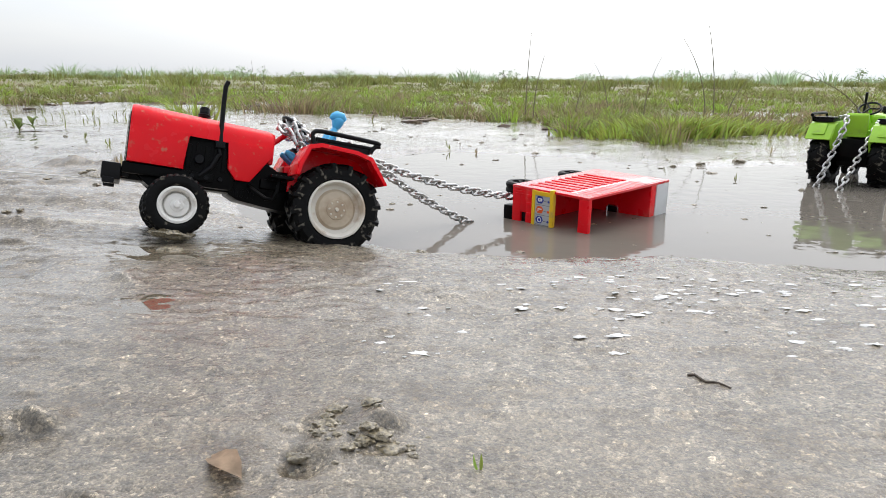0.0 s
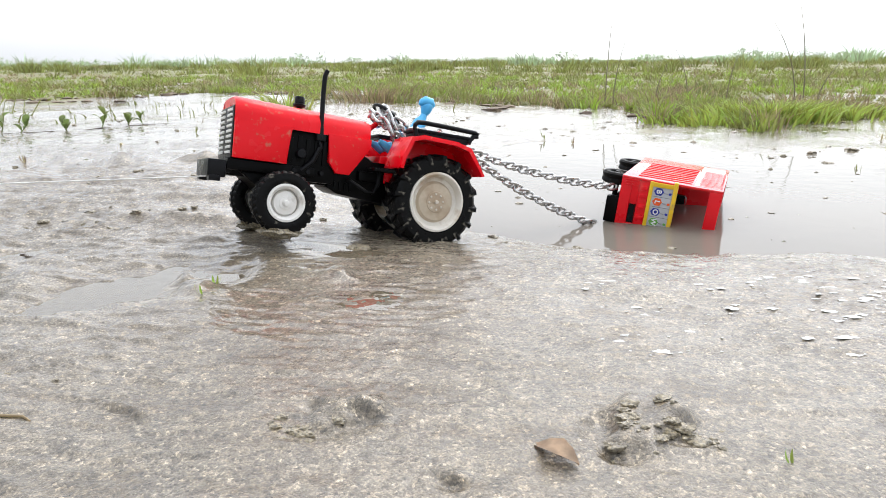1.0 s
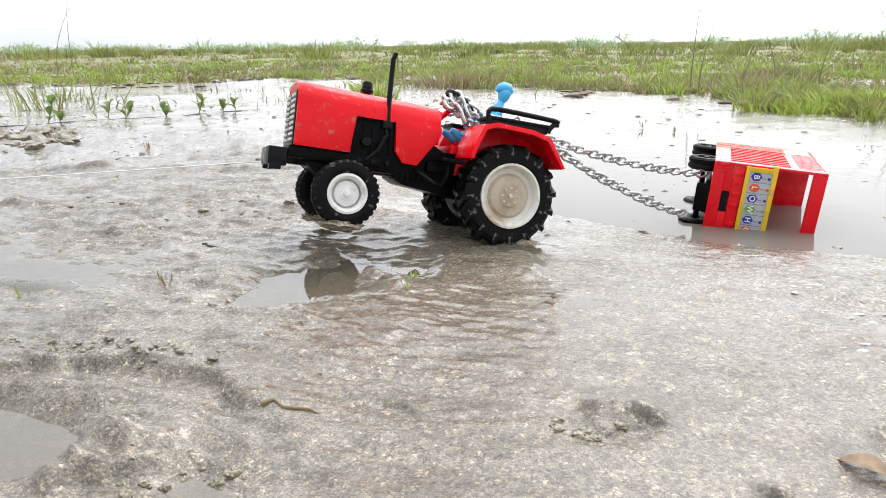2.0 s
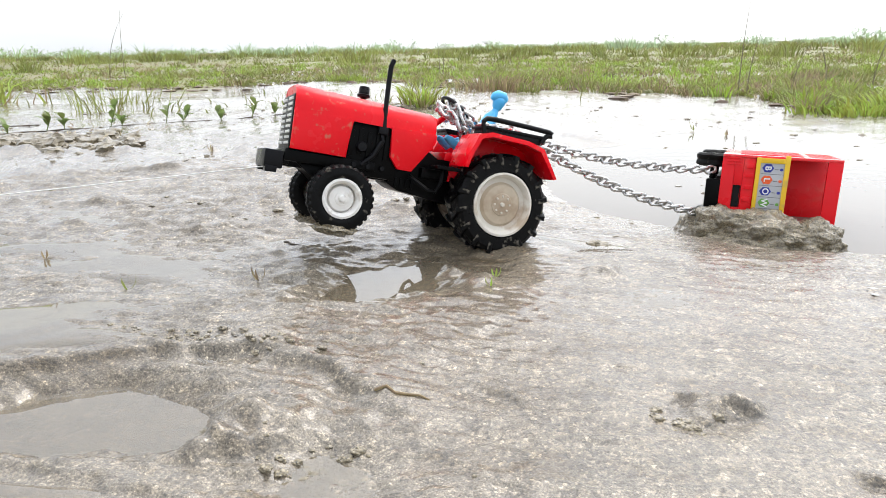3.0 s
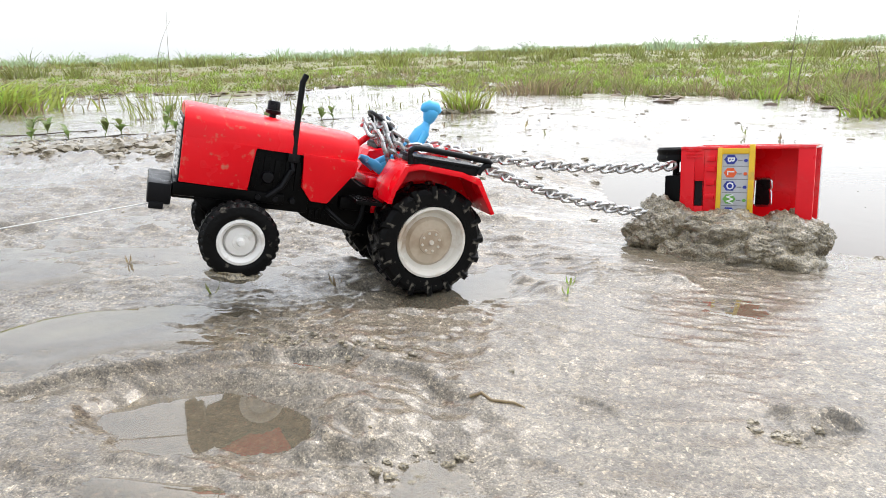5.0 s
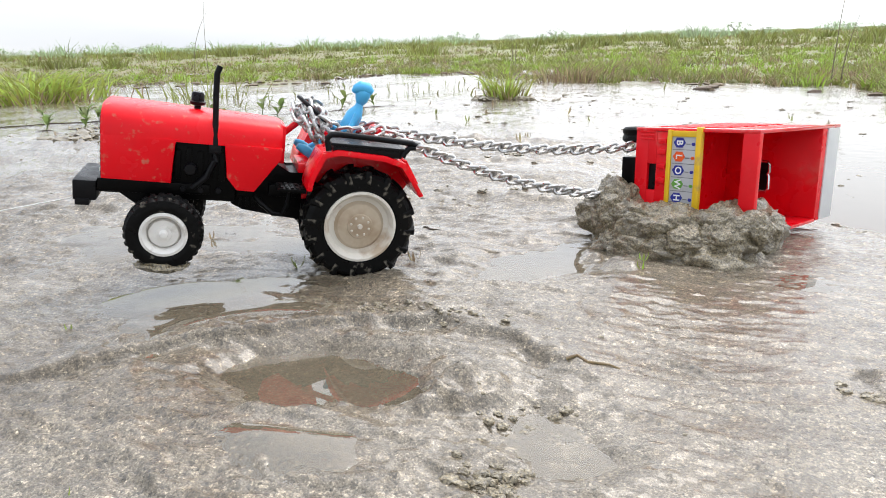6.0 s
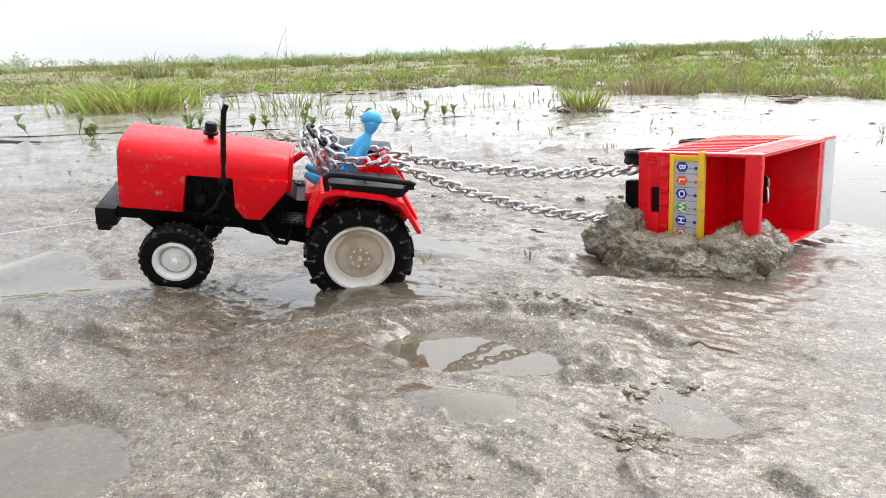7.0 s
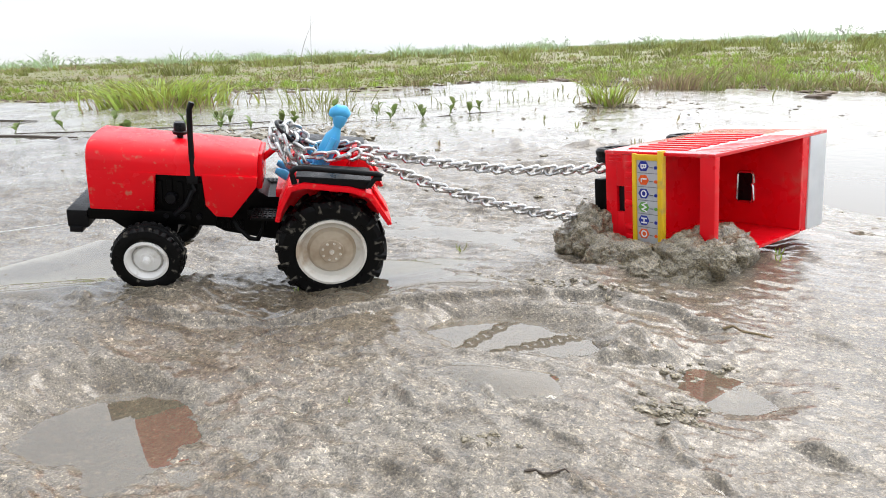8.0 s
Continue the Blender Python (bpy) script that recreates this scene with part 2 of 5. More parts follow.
    def relief(height, strength, distance, under=None, invert=False):
        p = n.new("ShaderNodeBump")
        p.inputs["Distance"].default_value, p.invert = distance, invert
        if isinstance(strength, float):
            p.inputs["Strength"].default_value = strength
        else:
            l.new(strength, p.inputs["Strength"])
        l.new(height, p.inputs["Height"])
        if under is not None:
            l.new(under, p.inputs["Normal"])
        return p.outputs["Normal"]

    # the silt itself: lumps, sand grain and grit
    lumps = relief(tex(58, 8, 0.62), span(wet, 0.30, 0.58, 0.12, 1.0), 0.0040)
    sandy = relief(tex(620, 4, 0.65), 1.0, 0.0014, lumps)
    l.new(relief(grit_d, 0.7, 0.0006, sandy, True), b.inputs["Normal"])
    # the skin of water over it: drawn smooth where it is deep, pimpled by the grain where it is thin
    ripple = n.new("ShaderNodeMapping")
    ripple.inputs["Scale"].default_value = (60, 130, 60)
    l.new(co, ripple.inputs["Vector"])
    wave = n.new("ShaderNodeTexNoise")
    wave.inputs["Scale"].default_value, wave.inputs["Detail"].default_value = 1.0, 3.0
    l.new(ripple.outputs["Vector"], wave.inputs["Vector"])
    skin = relief(wave.outputs["Fac"], span(wet, 0.30, 0.58, 0.12, 0.34), 0.0015)
    l.new(relief(tex(420, 5, 0.7), span(wet, 0.30, 0.58, 0.10, 0.9), 0.0006, skin), b.inputs["Coat Normal"])
    return m


def water_material(name, colour, ripple, see):
    """Shallow muddy water: a clear shiny skin over silt held in the water."""
    m = bpy.data.materials.new(name)
    m.use_nodes = True
    n, l = m.node_tree.nodes, m.node_tree.links
    b = n["Principled BSDF"]
    b.inputs["Base Color"].default_value = (*colour, 1)
    b.inputs["Roughness"].default_value, b.inputs["IOR"].default_value = 0.03, 1.24
    b.inputs["Alpha"].default_value = see
    co = n.new("ShaderNodeTexCoord").outputs["Object"]
    t = n.new("ShaderNodeTexNoise")
    t.inputs["Scale"].default_value, t.inputs["Detail"].default_value = 55, 2
    l.new(co, t.inputs["Vector"])
    bp = n.new("ShaderNodeBump")
    bp.inputs["Strength"].default_value, bp.inputs["Distance"].default_value = 0.4, ripple
    l.new(t.outputs["Fac"], bp.inputs["Height"])
    l.new(bp.outputs["Normal"], b.inputs["Normal"])
    return m


mud = mud_material()
pool_water = water_material("muddy_pool_water", (0.17, 0.152, 0.128), 0.0006, 1.0)


def clear_water():
    """A thin film: mirror by its Fresnel gloss, with a little silt held in the water under it."""
    m = bpy.data.materials.new("puddle_water")
    m.use_nodes = True
    n, l = m.node_tree.nodes, m.node_tree.links
    n.remove(n["Principled BSDF"])
    fr, gl, tr, ms = n.new("ShaderNodeFresnel"), n.new("ShaderNodeBsdfGlossy"), n.new("ShaderNodeBsdfTransparent"), n.new("ShaderNodeMixShader")
    fr.inputs["IOR"].default_value, gl.inputs["Roughness"].default_value = 1.75, 0.01
    gl.inputs["Color"].default_value = (1, 1, 1, 1)
    tr.inputs["Color"].default_value = (0.98, 0.92, 0.80, 1)
    t, bp = n.new("ShaderNodeTexNoise"), n.new("ShaderNodeBump")
    t.inputs["Scale"].default_value, t.inputs["Detail"].default_value = 45, 2
    l.new(n.new("ShaderNodeTexCoord").outputs["Object"], t.inputs["Vector"])
    bp.inputs["Strength"].default_value, bp.inputs["Distance"].default_value = 0.4, 0.00008
    l.new(t.outputs["Fac"], bp.inputs["Height"])
    l.new(bp.outputs["Normal"], gl.inputs["Normal"])
    l.new(fr.outputs["Fac"], ms.inputs[0])
    silt, murk = n.new("ShaderNodeBsdfDiffuse"), n.new("ShaderNodeMixShader")
    silt.inputs["Color"].default_value, murk.inputs[0].default_value = (0.27, 0.23, 0.17, 1), 0.36
    l.new(tr.outputs["BSDF"], murk.inputs[1])
    l.new(silt.outputs["BSDF"], murk.inputs[2])
    l.new(murk.outputs["Shader"], ms.inputs[1])
    l.new(gl.outputs["BSDF"], ms.inputs[2])
    l.new(ms.outputs["Shader"], n["Material Output"].inputs["Surface"])
    return m


puddle_water = clear_water()


# ---- building helpers (millimetres in, metres out) ----
def mm(*v):
    return Vector(v) * 0.001


def part(name, bm, mat, parent=None, label="", smooth=True, m=None):
    """Links a bmesh as one mesh object under a thing or a part."""
    me = bpy.data.meshes.new(name)
    bmesh.ops.recalc_face_normals(bm, faces=bm.faces)
    bm.to_mesh(me)
    bm.free()
    if smooth:
        me.shade_smooth()
        me.set_sharp_from_angle(angle=radians(38))
    me.materials.append(mat)
    ob = new(name, me)
    ob.parent = parent
    if m is not None:
        ob.matrix_basis = m
    return tagged(ob, label)


def again(ob, parent, m):
    """The same mesh once more, as another part."""
    c = new(ob.name, ob.data)
    c.parent, c.matrix_basis = parent, m
    return c


def slab(bm, lo, hi, bevel=0.4, m=None):
    """A box between two corners with rounded edges."""
    r = bmesh.ops.create_cube(bm, size=1)
    c, d = [(a + b) / 2 for a, b in zip(lo, hi)], [b - a for a, b in zip(lo, hi)]
    for v in r["verts"]:
        v.co = mm(c[0] + v.co.x * d[0], c[1] + v.co.y * d[1], c[2] + v.co.z * d[2])
    if bevel:
        bmesh.ops.bevel(bm, geom=list({e for v in r["verts"] for e in v.link_edges}), offset=bevel * 0.001, segments=2, affect="EDGES", profile=0.6)
    return bm


def prism(bm, outline, y0, y1, bevel=0.0):
    """An (x, z) outline drawn out from y0 to y1."""
    a = [bm.verts.new(mm(x, y0, z)) for x, z in outline]
    b = [bm.verts.new(mm(x, y1, z)) for x, z in outline]
    fs = [bm.faces.new(a), bm.faces.new(b[::-1])]
    for i in range(len(a)):
        j = (i + 1) % len(a)
        fs.append(bm.faces.new((a[i], b[i], b[j], a[j])))
    if bevel:
        es = list({e for f in fs for e in f.edges})
        bmesh.ops.bevel(bm, geom=es, offset=bevel * 0.001, segments=2, affect="EDGES", profile=0.6)
    return bm


def lathe(bm, profile, steps=40, close=False):
    """(radius, y) profile turned about the y axis."""
    rings = []
    for k in range(steps):
        a = 2 * math.pi * k / steps
        rings.append([bm.verts.new(mm(r * math.cos(a), y, r * math.sin(a))) for r, y in profile])
    n = len(profile)
    for k in range(steps):
        p, q = rings[k], rings[(k + 1) % steps]
        for i in range(n if close else n - 1):
            j = (i + 1) % n
            if profile[i][0] < 1e-6 and profile[j][0] < 1e-6:
                continue
            bm.faces.new((p[i], p[j], q[j], q[i]))
    bmesh.ops.remove_doubles(bm, verts=bm.verts, dist=1e-7)
    return bm


def tube(bm, pts, r, sides=8, closed=False, taper=None):
    """A round bar through points (mm)."""
    pts = [Vector(p) * 0.001 for p in pts]
    n, rings, up = len(pts), [], Vector((0.13, 0.31, 0.94))
    for i, p in enumerate(pts):
        a = pts[i - 1] if (i or closed) else p
        b = pts[(i + 1) % n] if (i < n - 1 or closed) else p
        d = (b - a).normalized()
        s = d.cross(up)
        if s.length < 1e-4:
            s = d.cross(Vector((1, 0, 0)))
        s.normalize()
        u = s.cross(d)
        rr = r * 0.001 * (taper(i / max(1, n - 1)) if taper else 1)
        rings.append([bm.verts.new(p + rr * (math.cos(2 * math.pi * k / sides) * s + math.sin(2 * math.pi * k / sides) * u)) for k in range(sides)])
    for i in range(n if closed else n - 1):
        a, b = rings[i], rings[(i + 1) % n]
        for k in range(sides):
            j = (k + 1) % sides
            bm.faces.new((a[k], a[j], b[j], b[k]))
    if not closed:
        bm.faces.new(rings[0][::-1])
        bm.faces.new(rings[-1])
    return bm


def thing(name, m, label, category, group="", kind=""):
    ob = new(name)
    ob.empty_display_size = 0.01
    ob.matrix_basis = m
    return tagged(ob, label, category, group, kind)


# ---- noise on arrays ----
def lattice(ix, iy, seed):
    h = (ix.astype(np.int64) * 374761393 + iy.astype(np.int64) * 668265263 + seed * 974634777) & 0x7FFFFFFF
    h = ((h ^ (h >> 13)) * 1274126177) & 0x7FFFFFFF
    return ((h ^ (h >> 16)) & 0xFFFF) / 65535.0


def vnoise(x, y, seed=0):
    ix, iy = np.floor(x), np.floor(y)
    fx, fy = x - ix, y - iy
    fx, fy = fx * fx * (3 - 2 * fx), fy * fy * (3 - 2 * fy)
    a, b = lattice(ix, iy, seed), lattice(ix + 1, iy, seed)
    c, d = lattice(ix, iy + 1, seed), lattice(ix + 1, iy + 1, seed)
    return (a * (1 - fx) + b * fx) * (1 - fy) + (c * (1 - fx) + d * fx) * fy - 0.5


def fbm(x, y, seed=0, octaves=4):
    return sum(vnoise(x * 2.03 ** k + 17.3 * k, y * 2.03 ** k - 9.1 * k, seed + k) * 0.5 ** k for k in range(octaves))


def ease(v):
    v = np.clip(v, 0, 1)
    return v * v * (3 - 2 * v)


# ---- the ground: one sheet from the silt bank to the horizon ----
POOL = -0.0215
HUB = (-0.12, -0.25)
# low clods, dips and ridges: x, y, radius, height
LUMPS = [(-0.033, 0.159, 0.010, 0.004), (-0.045, 0.156, 0.006, -0.003), (-0.024, 0.162, 0.006, 0.003), (-0.040, 0.143, 0.006, -0.003), (-0.036, 0.147, 0.008, 0.003), (-0.128, 0.158, 0.004, -0.002),
         (-0.122, 0.155, 0.008, 0.003), (-0.114, 0.155, 0.007, 0.003), (-0.108, 0.159, 0.006, 0.003), (-0.118, 0.149, 0.010, -0.001), (-0.257, 0.115, 0.011, 0.006), (-0.266, 0.106, 0.008, 0.004),
         (-0.248, 0.120, 0.009, 0.005), (-0.234, 0.056, 0.009, 0.005), (-0.228, 0.050, 0.007, 0.004), (-0.193, 0.066, 0.010, 0.004), (-0.215, 0.254, 0.012, 0.003), (-0.155, 0.284, 0.010, 0.004),
         (-0.232, 0.282, 0.010, 0.0035), (-0.513, 0.054, 0.014, 0.005), (-0.488, 0.004, 0.012, 0.005), (-0.53, 0.09, 0.016, 0.005), (-0.46, 0.07, 0.014, 0.003), (-0.58, 0.16, 0.02, 0.004)]
# short gashes, each with silt thrown up behind it: x, y, half length, half width, height
GASHES = [(-0.282, 0.050, 0.010, 0.0035, 0.0030), (-0.266, 0.043, 0.012, 0.0030, 0.0022), (-0.218, 0.038, 0.007, 0.0040, 0.0036), (-0.341, 0.015, 0.007, 0.0035, 0.0028), (-0.344, -0.005, 0.008, 0.0040, 0.0030),
          (-0.393, 0.036, 0.009, 0.0040, 0.0026), (-0.358, 0.027, 0.006, 0.0030, 0.0024), (-0.193, 0.062, 0.010, 0.0035, 0.0026), (-0.305, 0.020, 0.012, 0.0040, 0.0018), (-0.325, 0.045, 0.010, 0.0035, 0.0018),
          (-0.510, 0.050, 0.012, 0.0050, 0.0040), (-0.470, 0.022, 0.012, 0.0050, 0.0030), (-0.118, 0.157, 0.012, 0.0040, 0.0016), (-0.238, 0.136, 0.008, 0.0030, 0.0022), (-0.185, 0.152, 0.014, 0.0030, 0.0018),
          (-0.300, 0.060, 0.008, 0.0030, 0.0020), (-0.250, 0.075, 0.012, 0.0030, 0.0016), (-0.430, 0.050, 0.016, 0.0040, 0.0024), (-0.084, 0.129, 0.006, 0.0030, 0.0026), (-0.255, 0.020, 0.010, 0.0035, 0.0020)]

# hollows that hold standing water: x, y, half axes, floor
PUDDLES = [(-0.255, 0.266, 0.066, 0.062, -0.0058), (-0.412, -0.004, 0.050, 0.036, -0.0060), (-0.232, 0.110, 0.034, 0.042, -0.0056), (-0.312, 0.116, 0.046, 0.024, -0.0046)]
# broad places where a film of water lies on the silt: x, y, half axes, strength
FILMS = [(-0.406, 0.165, 0.055, 0.040, 0.95), (-0.387, 0.190, 0.060, 0.030, 0.62), (-0.290, 0.080, 0.040, 0.025, 0.9), (-0.272, 0.235, 0.060, 0.030, 0.62), (-0.185, 0.222, 0.050, 0.030, 0.56), (-0.345, 0.098, 0.030, 0.016, 0.95),
         (-0.130, 0.250, 0.050, 0.045, 0.56), (-0.20, 0.330, 0.080, 0.030, 0.9), (-0.33, 0.290, 0.050, 0.040, 0.8), (-0.50, 0.28, 0.07, 0.05, 0.45), (-0.197, 0.120, 0.030, 0.018, 0.7), (-0.440, 0.100, 0.030, 0.016, 0.45), (-0.31, -0.02, 0.03, 0.014, 0.6)]


def wash(x, y):
    """How far water covers a place: 1 in the puddles, less where a film comes and goes."""
    w = np.zeros_like(x)
    for px, py, rx, ry, k in FILMS:
        w = np.maximum(w, k * np.exp(-((x - px) / rx) ** 2 - ((y - py) / ry) ** 2))
    w = np.maximum(w, 0.62 * ease(fbm(x * 9 + 3, y * 16, 91, 4) * 2.4 + 0.25) * ease((-0.12 - x) / 0.1))
    for px, py, rx, ry, floor in PUDDLES:
        w = np.maximum(w, np.exp(-(((x - px) / rx) ** 2 + ((y - py) / ry) ** 2) * 0.5))
    return w


def broad_z(x, y):
    """The large shape of the ground, without its grain and ridges."""
    r, az = np.hypot(x, y), np.degrees(np.arctan2(x, np.maximum(y, 1e-6)))
    near = 1 - ease((r - 1.0) / 1.2)
    # the basin of the pool behind the bank
    s = (y - (0.275 - 0.16 * x)) + 0.012 * fbm(x * 9, y * 9, 5)
    basin = ease(s / 0.33) * ease((x + 0.36) / 0.34) * (1 - 0.62 * ease((y - 0.62 - 0.25 * fbm(x * 3, y * 3, 8)) / 0.35))
    z = -0.052 * basin
    z = z + near * 0.004 * fbm(x * 7, y * 7, 11, 3) + (1 - near) * 0.02 * fbm(x * 2.1, y * 2.1, 41, 3)
    # silt pushed up along the way the toys are dragged
    ux, uy = -0.856, -0.517
    off = (x + 0.236) * uy - (y - 0.228) * ux
    z = z + (0.006 + 0.010 * ease((-0.42 - x) / 0.06)) * np.exp(-(off / np.where(off < 0, 0.088, 0.045)) ** 2) * ease((-0.17 - x) / 0.06) * ease((x + 0.75) / 0.15)
    for px, py, rx, ry, floor in PUDDLES:
        d = np.hypot((x - px) / rx, (y - py) / ry) + 0.9 * fbm(x * 17, y * 17, 101, 4)
        k = 1 - ease((d - 0.45) / 0.75)
        z = z * (1 - k) + floor * k
    # the meadow rises gently towards the horizon
    return z + ease((r - 1.7) / 6.0) * (0.055 + r * np.tan(np.radians(0.30 - 0.011 * (np.clip(az, -90, 60) + 15))))


def ground_z(x, y):
    x, y = np.asarray(x, float), np.asarray(y, float)
    r = np.hypot(x, y)
    near = 1 - ease((r - 1.0) / 1.2)
    z = broad_z(x, y)
    w = wash(x, y)
    # fine unevenness: churned on the dragged side, smooth on the bank before the pool
    churn = 0.38 + 0.62 * ease((-0.13 - x) / 0.14)
    amp = near * churn * (1 - 0.45 * w)
    calm = 0.3 + 0.9 * ease(fbm(x * 4.5 + 3, y * 6.5, 91, 3) * 2.2 + 0.5)
    z = z + amp * calm * (0.0040 * fbm(x * 26, y * 44, 21, 4) + 0.0024 * fbm(x * 120, y * 170, 31, 3))
    crest = lambda f, seed: (1 - 2 * np.abs(fbm(x * f * 0.5 + 0.1 * y * f, y * f * 1.6, seed, 4))) ** 4
    z = z + amp * (0.0016 * (crest(20, 121) - 0.5) + 0.0016 * (crest(46, 131) - 0.5) + 0.0012 * (crest(130, 141) - 0.5))
    # pimpled sand
    z = z + near * (1 - 0.6 * w) * 0.0006 * fbm(x * 300, y * 380, 151, 2)
    # a scoured edge that runs across in front of the tractor's way
    line = np.interp(x, (-0.48, -0.42, -0.392, -0.366, -0.344, -0.308, -0.269, -0.250, -0.232, -0.20), (0.045, 0.080, 0.104, 0.125, 0.140, 0.157, 0.161, 0.155, 0.146, 0.135)) + 0.007 * fbm(x * 60, x * 0 + 3.0, 51, 4)
    edge = ease((x + 0.50) / 0.05) * ease((-0.205 - x) / 0.04) * (0.6 + 1.0 * np.abs(fbm(x * 45, x * 0 + 1.0, 53, 2)))
    z = z + edge * (0.0036 * np.exp(-((y - line) / np.where(y > line, 0.012, 0.0022)) ** 2) - 0.0018 * np.exp(-((y - line + 0.006) / 0.005) ** 2))
    # dragged furrows on the flat behind
    for k, (y0, wd, h) in enumerate(((0.33, 0.004, 0.0025), (0.40, 0.005, 0.0035), (0.47, 0.006, 0.0035), (0.56, 0.008, 0.004), (0.70, 0.012, 0.005))):
        f = y0 + 0.05 * (x + 0.5) + 0.015 * fbm(x * 6, x * 0 + k, 61, 3)
        z = z + ease((-0.22 - x) / 0.08) * h * np.exp(-((y - f) / wd) ** 2) * (0.2 + 1.4 * np.abs(fbm(x * 25, y * 25, 71 + k, 3)) * 2)
    for lx, ly, lr, lh in LUMPS:
        if ly < 0.1:
            lr, lh = lr * 0.6, lh * 0.6
        m = (x - lx) ** 2 + (y - ly) ** 2 < 9 * lr * lr
        if np.any(m):
            d2 = ((x - lx + 0.9 * lr * fbm(x * 70, y * 70, 81, 2)) ** 2 + (y - ly + 0.9 * lr * fbm(x * 70, y * 70, 87, 2)) ** 2) / (lr * lr)
            z = np.where(m, z + lh * np.exp(-d2 * d2 * 1.6) * (1 + 0.7 * fbm(x * 140, y * 140, 89, 1)), z)
    for gx, gy, rx, ry, gh in GASHES:
        rx, ry, gh = rx * 0.8, ry * 0.55, gh * 0.5
        dx, dy = (x - gx) / rx, y - gy + 0.35 * (x - gx) + 0.004 * fbm(x * 90, y * 90, 83, 2)
        m = (np.abs(dx) < 3) & (np.abs(dy) < 0.03)
        if np.any(m):
            z = np.where(m, z + gh * np.exp(-dx * dx) * (np.exp(-((dy - ry) / ry) ** 2) * (1 + 0.9 * fbm(x * 110, y * 110, 85, 2)) - 1.2 * np.exp(-((dy + 0.4 * ry) / (0.8 * ry)) ** 2)), z)
    return z


def grid_mesh(name, X, Y, Z, mat):
    a, b = X.shape
    me = bpy.data.meshes.new(name)
    idx = np.arange(a * b).reshape(a, b)
    quads = np.stack([idx[:-1, :-1], idx[:-1, 1:], idx[1:, 1:], idx[1:, :-1]], -1).reshape(-1, 4)
    me.vertices.add(a * b)
    me.vertices.foreach_set("co", np.stack([X, Y, Z], -1).astype(np.float32).ravel())
    me.loops.add(quads.size)
    me.loops.foreach_set("vertex_index", quads.astype(np.int32).ravel())
    me.polygons.add(len(quads))
    me.polygons.foreach_set("loop_start", np.arange(0, quads.size, 4, dtype=np.int32))
    me.update(calc_edges=True)
    me.shade_smooth()
    me.materials.append(mat)
    return new(name, me)


def meadow_front(az):
    """How far off the grass begins, by bearing."""
    return np.interp(az, (-75, -50, -33, -22, -12, -4, 2, 9, 12, 21, 27, 40), (3.2, 3.2, 2.6, 2.7, 2.05, 1.85, 1.8, 1.65, 1.30, 1.32, 1.5, 1.45)) + 0.06 * np.sin(az * 0.9)


def build_ground():
    rr = np.concatenate([np.linspace(0.01, 0.2, 16)[:-1], np.arange(0.2, 0.66, 0.0011), np.arange(0.66, 1.0, 0.0022), np.geomspace(1.0, 90, 330), np.geomspace(95, 4000, 12)])
    aa = np.radians(np.concatenate([np.linspace(42, 290, 70)[:-1], np.arange(-70, 42.01, 0.2)]))
    R, A = np.meshgrid(rr, aa, indexing="ij")
    X, Y = HUB[0] + R * np.sin(A), HUB[1] + R * np.cos(A)
    ob = tagged(grid_mesh("ground", X, Y, ground_z(X, Y), mud), "wet grey silt flat with ridges and puddles", "ground", kind="structure")
    # where turf covers the silt
    bearing, far = np.degrees(np.arctan2(X + 0.1, Y + 0.05)), np.hypot(X + 0.1, Y + 0.05)
    cover = ease((far - meadow_front(bearing) + 0.9 * fbm(X * 1.7, Y * 1.7, 5, 5)) / 0.45) * ease(0.75 + 2.8 * fbm(X * 1.9, Y * 2.9, 15, 4) + far / 8)
    cover = np.maximum(cover, 0.95 * ease((far - 2.6) / 2.4))
    # how wet the silt is
    film = np.maximum(wash(X, Y), (0.04 + 0.26 * ease(fbm(X * 3, Y * 9, 97, 3) * 2.5 + 0.4)) * ease((Y - 0.30 + 0.1 * fbm(X * 5, Y * 5, 95, 3)) / 0.2)) * (1 - cover)
    ob.data.attributes.new("film", "FLOAT", "POINT").data.foreach_set("value", film.astype(np.float32).ravel())
    ob.data.attributes.new("turf", "FLOAT", "POINT").data.foreach_set("value", cover.astype(np.float32).ravel())


build_ground()


def build_water(name, cx, cy, rx, ry, z, mat, label):
    bm = bmesh.new()
    rings = [[bm.verts.new((cx + rx * k / 6 * math.cos(a), cy + ry * k / 6 * math.sin(a), z)) for a in [2 * math.pi * i / 48 for i in range(48)]] for k in range(1, 7)]
    bm.faces.new(rings[0])
    for p, q in zip(rings, rings[1:]):
        for i in range(48):
            bm.faces.new((p[i], q[i], q[(i + 1) % 48], p[(i + 1) % 48]))
    ob = tagged(part(name, bm, mat), label, "water", kind="structure")
    if ob.data.polygons[0].normal.z < 0:
        ob.data.flip_normals()


build_water("water", 0.42, 0.80, 0.90, 0.62, POOL, pool_water, "still grey muddy pool water behind the bank")


